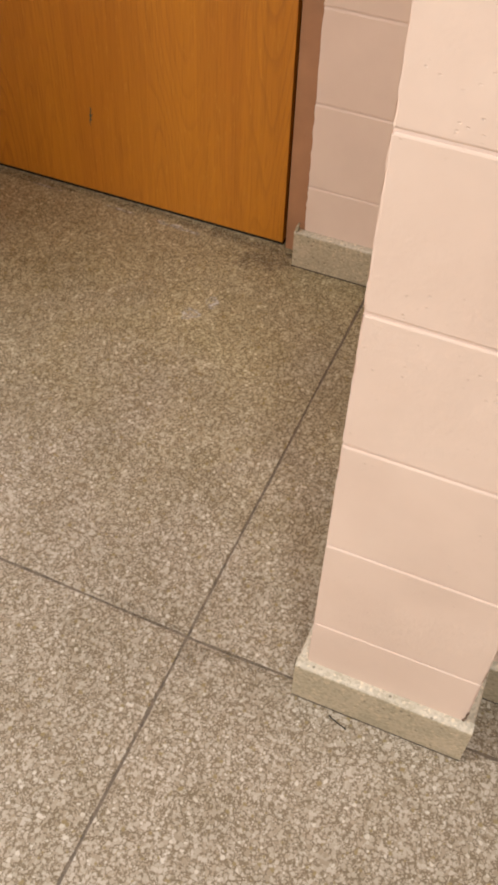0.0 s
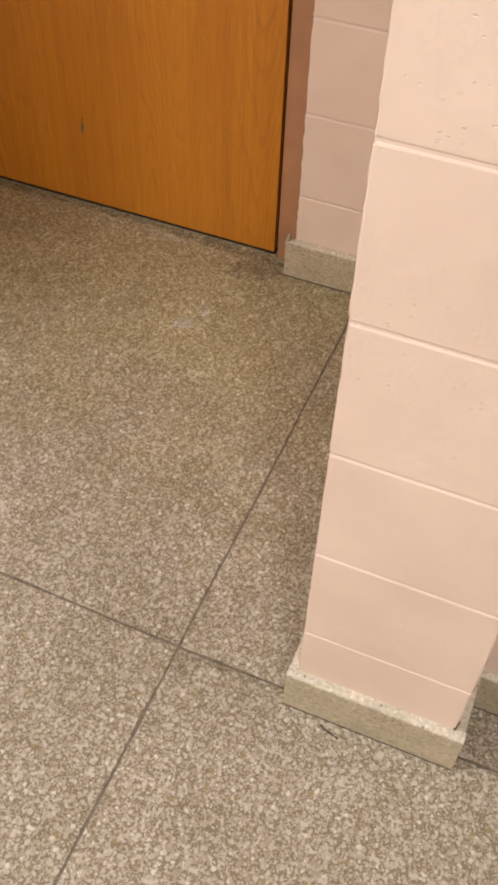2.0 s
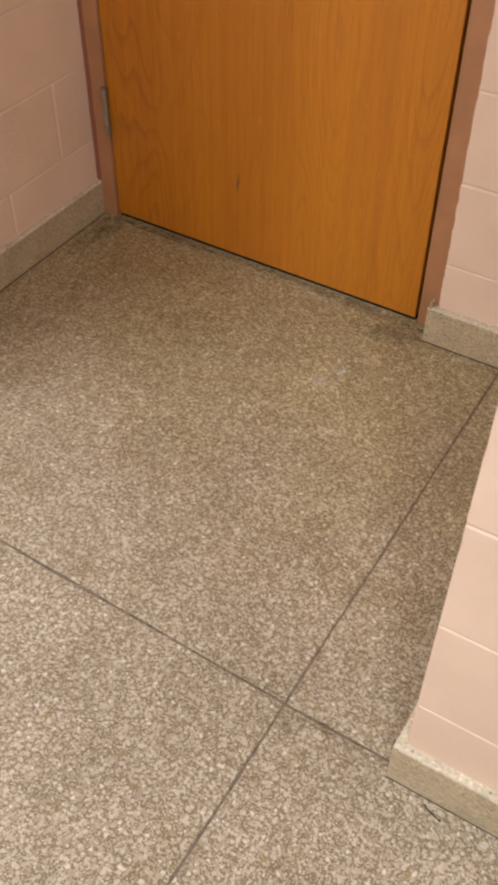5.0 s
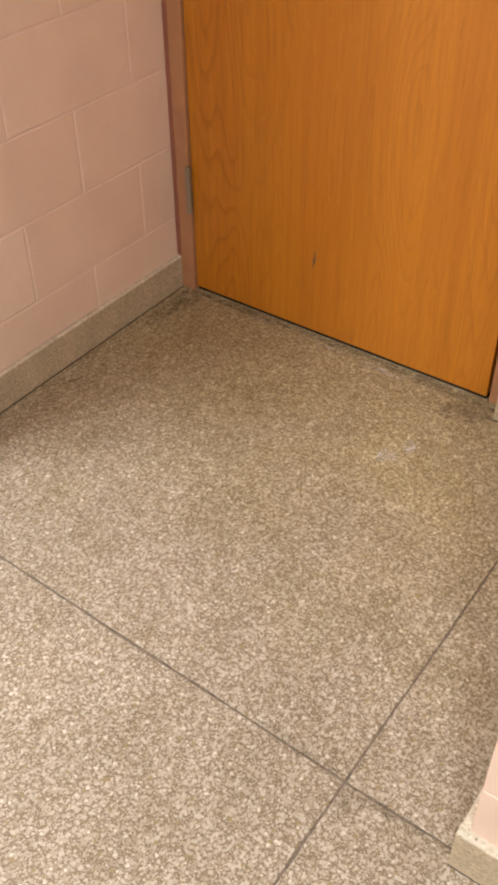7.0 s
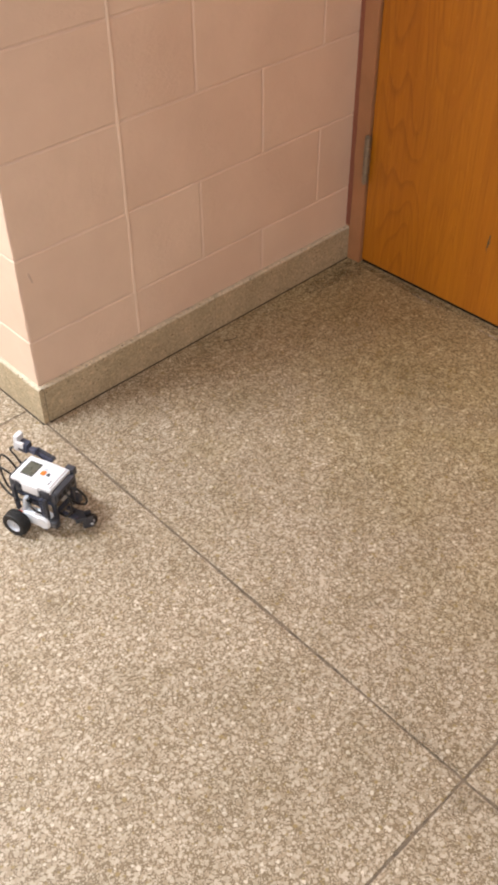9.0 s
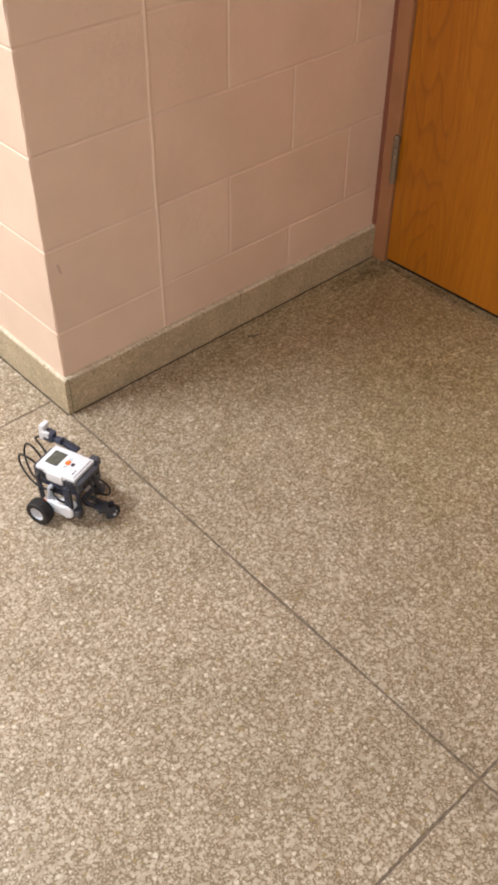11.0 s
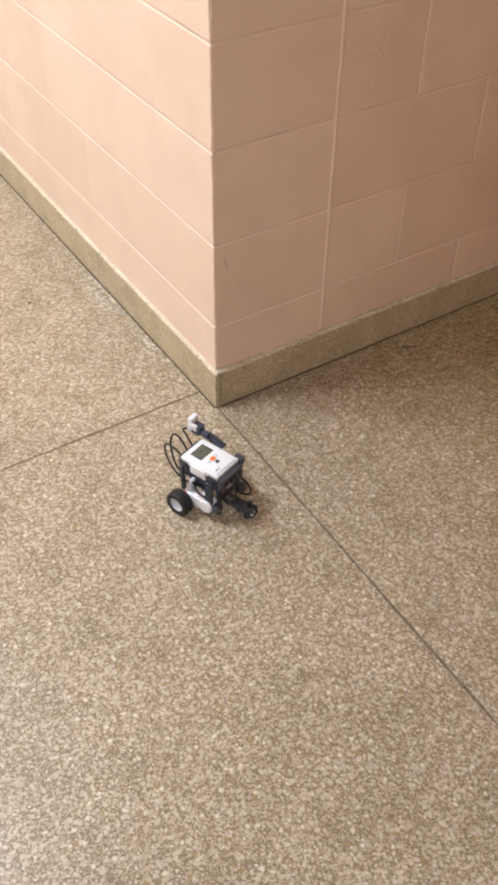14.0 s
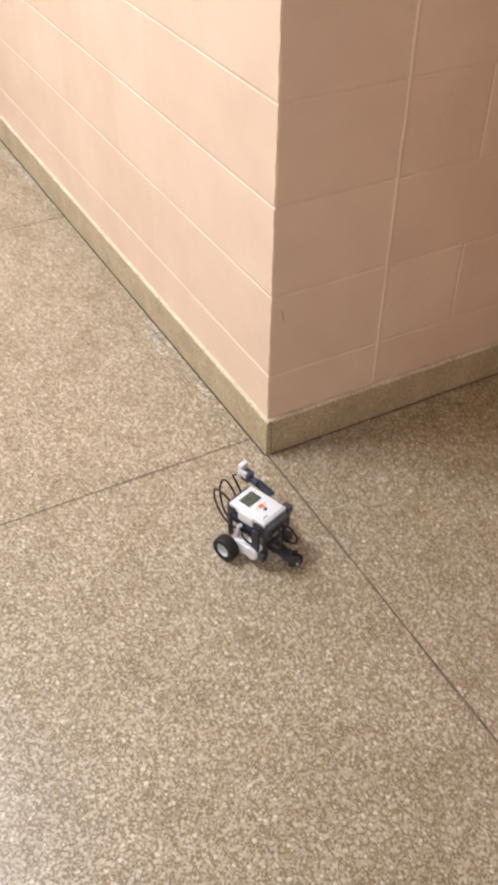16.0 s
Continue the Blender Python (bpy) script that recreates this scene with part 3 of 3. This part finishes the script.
lay(wall_rear, Matrix.Translation((0, REAR_Y, 0)), PIER_R - PIER_IN, 3.4, running(1.7), first="flush", last="flush")
part("plain_stretch", box(bmesh.new(), (3.4, REAR_Y, BASE_H - 0.02), (RIGHT_END, REAR_Y + 0.02, CEIL)), M_WALL, wall_rear)

# the caulked movement joint in the recess wall
bead = bmesh.new()
prev = None
rnd = random.Random(9)
for i in range(90):
    z = BASE_H + 0.002 + i * (CEIL - BASE_H) / 90
    cy = 0.301 + 0.0007 * math.sin(i * 0.9) + rnd.gauss(0, 0.0004)
    ring = [bead.verts.new((SIDE_X - 0.004 + 0.0070 * math.sin(a) + rnd.gauss(0, 0.00015), cy + 0.0058 * math.cos(a), z)) for a in [math.pi * q / 8 for q in range(9)]]
    if prev:
        for k in range(8):
            bead.faces.new((prev[k], prev[k + 1], ring[k + 1], ring[k]))
    prev = ring
part("caulk_bead", bead, M_WALL, wall_side, "painted upright caulk bead", smooth=True)
# a dent in the paint near the corner
part("paint_chip", box(bmesh.new(), (-0.0016, -0.003, -0.013), (0.0016, 0.002, 0.013), 0.0008, Matrix.Translation((SIDE_X - 0.0006, 0.038, 0.372)) @ Matrix.Rotation(0.25, 4, "X")), plain("chip_grey_pink", (0.60, 0.46, 0.38), 0.6), wall_side, "small dull chip in the paint")

def ragged_strip(height, width, depth, seed, taper=0.5):
    """A thin upright sliver with uneven sides, narrowing upwards; local x is its width and z its height."""
    r = random.Random(seed)
    bm = bmesh.new()
    prev = None
    for i in range(8):
        u = i / 7
        w = width * (1 - taper * u) * r.uniform(0.65, 1.2) / 2
        c = r.gauss(0, width * 0.12)
        ring = [bm.verts.new(p) for p in ((c - w, 0, u * height), (c + w, 0, u * height), (c + w, depth, u * height), (c - w, depth, u * height))]
        if prev:
            for k in range(4):
                bm.faces.new((prev[k], prev[(k + 1) % 4], ring[(k + 1) % 4], ring[k]))
        else:
            bm.faces.new(ring[::-1])
        prev = ring
    bm.faces.new(prev)
    return bm


crack = ragged_strip(0.026, 0.0045, 0.004, 14, 0.8)
crack.transform(pose(PIER_R - PIER_IN - 0.0035, PIER_Y + PIER_IN - 0.0006, BASE_H + 0.0005, 0, 6, 0))
part("paint_crack", crack, plain("crack_brown", (0.16, 0.105, 0.065), 0.8), wall_pier, "short dark crack in the paint over the base")
smear = ragged_strip(0.020, 0.010, 0.010, 21, 0.7)
smear.transform(pose(1.0045, 0.9990, BASE_H - 0.001))
part("caulk_smear", smear, M_BASE, base_door, "small olive-tan lump of filler beside the door frame")

# ---- the small wheeled robot ----
robot = empty("toy_robot", "small wheeled toy robot of grey and white plastic bricks", "robot", pose(0.217, -0.167, 0, 0, 0, 19))


def drive_wheel(y):
    out = 1 if y > 0 else -1
    turn = Matrix.Translation((0, y, 0.028)) @ Matrix.Rotation(radians(-90 * out), 4, "X")
    prof = [(0.0165, -0.0120), (0.0215, -0.0130), (0.0262, -0.0118), (0.0276, -0.0085)]
    for c in (-0.0055, 0.0, 0.0055):
        prof += [(0.0280, c - 0.0017), (0.0280, c + 0.0012), (0.0268, c + 0.0018), (0.0268, c + 0.0030)]
    prof += [(0.0276, 0.0090), (0.0262, 0.0118), (0.0215, 0.0130), (0.0165, 0.0120)]
    wheel = part("wheel", turned(bmesh.new(), [(0.0120, -0.0090), (0.0160, -0.0105), (0.0162, 0.0105), (0.0145, 0.0108), (0.0135, 0.0070), (0.0060, 0.0052), (0.0055, 0.0080), (0.0, 0.0080)], turn, 32), M_LIGHTGREY, robot, "light grey wheel hub", True)
    part("tyre", turned(bmesh.new(), prof, turn, 40, True), M_BLACK, wheel, "black ribbed rubber tyre", True)
    part("axle", disc(bmesh.new(), (0, y - out * 0.012, 0.028), (0, 1, 0), 0.0024, 0.040), M_BLACK, wheel)


def motor(y):
    out = 1 if y > 0 else -1
    bm = bmesh.new()
    box(bm, (0.004, y - 0.0118, 0.019), (0.048, y + 0.0118, 0.046), 0.004)
    box(bm, (0.020, y - 0.0085, 0.030), (0.050, y + 0.0085, 0.052), 0.005, Matrix.Translation((0.035, 0, 0.041)) @ Matrix.Rotation(radians(-22), 4, "Y") @ Matrix.Translation((-0.035, 0, -0.041)))
    body = part("motor", bm, M_WHITE, robot, "white motor housing", True)
    bm = disc(bmesh.new(), (0.054, y + out * 0.001, 0.036), (0, 1, 0), 0.0165, 0.026, 0.003, 36)
    part("motor_cap", bm, M_WHITE, body, "round white motor cap", True)
    bm = bmesh.new()
    turn = Matrix.Translation((0, y, 0.028)) @ Matrix.Rotation(radians(90), 4, "X")
    turned(bm, [(0.0, -0.0165), (0.006, -0.0165), (0.0085, -0.015), (0.0108, -0.0145), (0.0112, -0.0135), (0.0112, -0.005), (0.0100, -0.0045), (0.0100, 0.0045), (0.0112, 0.005), (0.0112, 0.0135), (0.0108, 0.0145), (0.0085, 0.015), (0.006, 0.0165), (0.0, 0.0165)], turn, 28)
    part("motor_hub", bm, M_ORANGE, body, "orange motor output hub", True)
    part("hub_band", disc(bmesh.new(), (0, y, 0.028), (0, 1, 0), 0.0118, 0.0086, 0.0008, 28), M_WHITE, body, smooth=True)
    part("motor_rear", box(bmesh.new(), (0.062, y - 0.0085, 0.026), (0.084, y + 0.0085, 0.044), 0.004), M_DARK, body, "dark grey gear housing", True)
    part("motor_arm", box(bmesh.new(), (-0.006, y - 0.006, 0.036), (0.002, y + 0.006, 0.082), 0.002, Matrix.Translation((0, 0, 0)) @ Matrix.Rotation(radians(10), 4, "Y")), M_LIGHTGREY, body, smooth=True)


for yy in (-0.068, 0.068):
    drive_wheel(yy)
for yy in (-0.0395, 0.0395):
    motor(yy)

# brick: dark tub, white top shell, screen, buttons, sockets
tub = bmesh.new()
box(tub, (-0.030, -0.034, 0.084), (0.083, 0.034, 0.110), 0.0035)
box(tub, (-0.026, -0.0365, 0.096), (-0.004, 0.0365, 0.1135), 0.002)
box(tub, (0.050, -0.0365, 0.096), (0.072, 0.0365, 0.1135), 0.002)
box(tub, (0.068, -0.030, 0.090), (0.0865, 0.030, 0.1125), 0.004)
box(tub, (-0.0335, -0.030, 0.090), (-0.020, 0.030, 0.1125), 0.004)
brick = part("control_brick", tub, M_DARK, robot, "dark grey control brick with white top", True)
shell = bmesh.new()
box(shell, (-0.023, -0.0345, 0.107), (0.073, 0.0345, 0.1195), 0.0025)
box(shell, (-0.019, -0.0300, 0.112), (0.069, 0.0300, 0.1222), 0.0018)
for s in (-1, 1):
    box(shell, (0.004, min(s * 0.030, s * 0.0378), 0.0935), (0.044, max(s * 0.030, s * 0.0378), 0.1165), 0.0025)
part("top_shell", shell, M_WHITE, brick, "white plastic top shell", True)
part("screen_bezel", box(bmesh.new(), (-0.0105, -0.0195, 0.1212), (0.0195, 0.0195, 0.1226), 0.0005), M_DARK, brick)
part("screen", box(bmesh.new(), (-0.0088, -0.0180, 0.1216), (0.0178, 0.0180, 0.1230), 0.0003), M_LCD, brick, "dark green-grey display, switched off")
part("button", box(bmesh.new(), (0.0290, -0.0058, 0.1210), (0.0390, 0.0058, 0.1242), 0.0012), M_ORANGE, brick, "square orange button", True)
part("button", box(bmesh.new(), (0.0425, -0.0040, 0.1210), (0.0495, 0.0040, 0.1236), 0.0012), M_DARK, brick, "small dark grey button", True)
for s in (-1, 1):
    bm = bmesh.new()
    low = [bm.verts.new((x, s * y, 0.1212)) for x, y in ((0.0285, 0.0085), (0.0395, 0.0085), (0.0340, 0.0160))]
    up = [bm.verts.new((x, s * y, 0.1236)) for x, y in ((0.0295, 0.0092), (0.0385, 0.0092), (0.0340, 0.0150))]
    bm.faces.new(low)
    bm.faces.new(up)
    for i in range(3):
        bm.faces.new((low[i], low[(i + 1) % 3], up[(i + 1) % 3], up[i]))
    part("button", bm, M_LIGHTGREY, brick, "light grey three-cornered button")
bar = bmesh.new()
for i, (y0, y1) in enumerate(((-0.024, -0.017), (-0.0155, -0.0105))):
    box(bar, (0.0600, y0, 0.1219), (0.0622, y1, 0.1225))
part("printed_mark", bar, M_DARK, brick, "tiny printed bars")
for i in range(4):
    y = -0.0222 + i * 0.0148
    part("socket", box(bmesh.new(), (0.0845, y - 0.0048, 0.0955), (0.0872, y + 0.0048, 0.1045), 0.0006), M_BLACK, brick)
for i in range(3):
    y = -0.016 + i * 0.016
    part("socket", box(bmesh.new(), (-0.0342, y - 0.0048, 0.0955), (-0.0315, y + 0.0048, 0.1045), 0.0006), M_BLACK, brick)

# construction beams
UP = Matrix.Rotation(radians(-90), 4, "Y")


def add_beam(m, cells, mat=M_DARK):
    part("beam", beam(bmesh.new(), m, cells), mat, robot)


for s in (-1, 1):
    y = s * 0.0405
    add_beam(Matrix.Translation((0.056, y * 1.10, 0.016)) @ UP, 11, M_BLUEGREY)
    add_beam(Matrix.Translation((0.064, y * 1.10, 0.024)) @ UP, 10, M_DARK)
    add_beam(Matrix.Translation((-0.010, y * 1.04, 0.044)) @ Matrix.Rotation(radians(-4), 4, "Y") @ UP, 8, M_DARK)
    add_beam(Matrix.Translation((-0.008, s * 0.030, 0.080)), 11, M_BLUEGREY)
    add_beam(Matrix.Translation((-0.004, s * 0.024, 0.054)), 6, M_DARK)
    add_beam(Matrix.Translation((0.074, s * 0.030, 0.030)) @ UP, 8, M_DARK)
add_beam(Matrix.Translation((0.072, -0.028, 0.050)) @ Matrix.Rotation(radians(90), 4, "Z"), 8, M_DARK)
add_beam(Matrix.Translation((-0.014, -0.028, 0.076)) @ Matrix.Rotation(radians(90), 4, "Z"), 8, M_DARK)
add_beam(Matrix.Translation((0.074, 0.008, 0.034)), 5, M_DARK)
add_beam(Matrix.Translation((0.074, -0.008, 0.034)), 5, M_BLUEGREY)
for s in (-1, 1):
    for x, z in ((0.056, 0.048), (0.056, 0.072), (-0.010, 0.068), (0.056, 0.096), (0.020, 0.080)):
        part("peg", disc(bmesh.new(), (x, s * 0.0462, z), (0, 1, 0), 0.0026, 0.004, 0.0006, 12), M_BLACK, robot, smooth=True)
part("red_bush", disc(bmesh.new(), (-0.004, -0.050, 0.040), (0, 1, 0), 0.0036, 0.006, 0.0006, 12), M_RED, robot, "small red axle bush", True)
cross = bmesh.new()
box(cross, (0.060, 0.034, 0.104), (0.080, 0.047, 0.121), 0.002)
box(cross, (0.064, 0.040, 0.060), (0.074, 0.047, 0.110), 0.002)
part("corner_bracket", cross, M_DARK, robot, smooth=True)

# trailing caster, swung to one side
swing = Matrix.Translation((0.106, 0.0, 0.0)) @ Matrix.Rotation(radians(48), 4, "Z")
fork = bmesh.new()
box(fork, (-0.010, -0.0125, 0.024), (0.012, 0.0125, 0.036), 0.002, swing)
for s in (-1, 1):
    box(fork, (0.004, s * 0.0095 - 0.0024, 0.004), (0.026, s * 0.0095 + 0.0024, 0.032), 0.002, swing)
caster = part("caster", fork, M_DARK, robot, "dark grey swivel caster", True)
hub_turn = swing @ Matrix.Translation((0.022, 0, 0.0138)) @ Matrix.Rotation(radians(90), 4, "X")
part("caster_tyre", turned(bmesh.new(), [(0.0075, -0.0052), (0.0118, -0.0052), (0.0138, -0.0035), (0.0138, 0.0035), (0.0118, 0.0052), (0.0075, 0.0052)], hub_turn, 28, True), M_BLACK, caster, smooth=True)
part("caster_hub", turned(bmesh.new(), [(0.0, -0.0056), (0.0070, -0.0056), (0.0078, -0.0046), (0.0078, 0.0046), (0.0070, 0.0056), (0.0, 0.0056)], hub_turn, 20), M_LIGHTGREY, caster, smooth=True)
for s in (-1, 1):
    part("caster_pin", turned(bmesh.new(), [(0.0, s * 0.0105), (0.0032, s * 0.0105), (0.0032, s * 0.0138), (0.0, s * 0.0142)], hub_turn, 12), M_YELLOW if s < 0 else M_LIGHTGREY, caster, "small coloured axle end", True)

# sensor arm
arm_turn = Matrix.Translation((0.020, 0.0425, 0.114)) @ Matrix.Rotation(radians(180), 4, "Z") @ Matrix.Rotation(radians(-14), 4, "Y")
part("sensor_beam", beam(bmesh.new(), arm_turn, 8), M_BLUEGREY, robot)
part("sensor_beam", beam(bmesh.new(), Matrix.Translation((0, 0.0085, 0.0)) @ arm_turn, 6), M_DARK, robot)
head_turn = Matrix.Translation((-0.037, 0.040, 0.135)) @ Matrix.Rotation(radians(6), 4, "Y")
bm = bmesh.new()
box(bm, (-0.014, -0.0095, -0.013), (0.008, 0.0095, 0.010), 0.003, head_turn)
box(bm, (0.008, -0.006, -0.010), (0.026, 0.006, 0.002), 0.002, head_turn)
sensor = part("sensor", bm, M_BLUEGREY, robot, "dark blue-grey sensor with a white face", True)
bm = bmesh.new()
box(bm, (-0.0235, -0.0110, -0.015), (-0.0120, 0.0110, 0.025), 0.0036, head_turn)
box(bm, (-0.0175, -0.0120, -0.002), (0.001, -0.0045, 0.0135), 0.0028, head_turn)
part("sensor_face", bm, M_WHITE, sensor, "white plastic sensor face", True)
part("sensor_eye", disc(bmesh.new(), head_turn @ Vector((-0.0205, 0, 0.004)), head_turn.to_3x3() @ Vector((1, 0, 0)), 0.0045, 0.002, 0.0005, 16), M_BLACK, sensor)

# cables
runs = [
    [(-0.032, -0.016, 0.100), (-0.058, -0.018, 0.112), (-0.082, -0.014, 0.104), (-0.080, -0.018, 0.082), (-0.050, -0.030, 0.066), (-0.020, -0.034, 0.058), (0.010, -0.030, 0.056)],
    [(-0.032, 0.000, 0.100), (-0.056, 0.002, 0.124), (-0.076, 0.004, 0.122), (-0.078, -0.004, 0.098), (-0.048, -0.022, 0.070), (-0.016, -0.024, 0.064), (0.020, -0.020, 0.064)],
    [(-0.032, 0.016, 0.100), (-0.052, 0.020, 0.118), (-0.068, 0.026, 0.126), (-0.054, 0.036, 0.128), (-0.036, 0.042, 0.128)],
    [(-0.030, 0.010, 0.092), (-0.046, 0.020, 0.084), (-0.040, 0.030, 0.068), (-0.012, 0.034, 0.060), (0.020, 0.030, 0.058)],
    [(0.086, 0.0074, 0.100), (0.104, 0.012, 0.096), (0.116, 0.018, 0.076), (0.112, 0.020, 0.054), (0.092, 0.020, 0.044), (0.074, 0.016, 0.050)],
    [(0.086, -0.0074, 0.100), (0.100, -0.012, 0.092), (0.108, -0.020, 0.070), (0.096, -0.026, 0.052), (0.078, -0.022, 0.050)],
    [(0.010, -0.030, 0.070), (0.028, -0.048, 0.066), (0.050, -0.048, 0.060), (0.064, -0.036, 0.056)],
]
for r in runs:
    part("cable", tube(bmesh.new(), r, 0.0023), M_CABLE, robot, "black flexible cable", True)

# ---- small marks on the floor ----
hair = part("pencil_sliver", tube(bmesh.new(), [(1.472, -0.058, 0.0012), (1.488, -0.0645, 0.0014), (1.506, -0.0695, 0.0010)], 0.0009, 6, 5), M_DARKGAP)
tagged(hair, "thin dark sliver lying on the terrazzo floor", "debris")
sliver = part("pencil_sliver", tube(bmesh.new(), [(0.050, 0.515, 0.0012), (0.060, 0.532, 0.0013), (0.063, 0.552, 0.0010)], 0.0008, 6, 5), M_DARKGAP)
tagged(sliver, "thin dark sliver on the floor beside the base", "debris")


def rub_mark(x, y, length, width, turn, seed, mat=M_RUB, label="pale worn rub on the terrazzo", up=0.0004):
    """A thin, ragged-edged rub or stain on the floor."""
    r = random.Random(seed)
    bm = bmesh.new()
    ring = []
    for i in range(26):
        t = 2 * math.pi * i / 26
        q = 1 + r.uniform(-0.28, 0.22)
        ring.append(bm.verts.new((q * length / 2 * math.cos(t), q * width / 2 * math.sin(t), 0.0)))
    bm.faces.new(ring)
    bm.transform(pose(x, y, up, 0, 0, turn))
    return tagged(part("rub_mark" if mat is M_RUB else "dirt_stain", bm, mat, floor, label))


rub_mark(0.690, 1.015, 0.15, 0.016, -2, 3)
rub_mark(0.520, 1.020, 0.10, 0.010, -1, 8)
# worn spots; their shine on the floor is put into the pale colour
rub_mark(0.850, 0.735, 0.050, 0.036, 40, 4)
rub_mark(0.880, 0.790, 0.030, 0.045, 10, 6)
rub_mark(0.300, 1.028, 0.12, 0.008, -1, 11)
rub_mark(-0.540, -0.034, 0.17, 0.046, 2, 31)
rub_mark(-0.560, -0.014, 0.26, 0.020, 0, 33)
rub_mark(-0.300, -0.020, 0.12, 0.018, 3, 35)
rub_mark(-1.740, -0.020, 0.26, 0.034, 1, 37)
rub_mark(-1.920, -0.028, 0.14, 0.040, 4, 39)
for i, (x, y, length, width, turn) in enumerate(((0.20, 1.040, 0.34, 0.026, 0), (0.52, 1.044, 0.42, 0.020, 1), (0.83, 1.036, 0.30, 0.034, -1), (0.925, 0.985, 0.15, 0.085, 25),
                                                 (0.055, 0.995, 0.07, 0.10, 12), (0.045, 0.90, 0.05, 0.16, 4), (1.222, -0.052, 0.055, 0.045, 60), (1.10, -0.012, 0.16, 0.022, -3),
                                                 (1.30, -0.026, 0.14, 0.020, 0))):
    rub_mark(x, y, length, width, turn, 20 + i, M_DIRT, "brown dirt trodden into the terrazzo", 0.0007)
crumb = part("crumb", turned(bmesh.new(), [(0.0, 0.0), (0.0030, 0.0003), (0.0034, 0.0012), (0.0, 0.0026)], pose(-0.622, -0.201, 0), 9), M_DARKGAP)
tagged(crumb, "small dark crumb on the terrazzo floor", "debris")
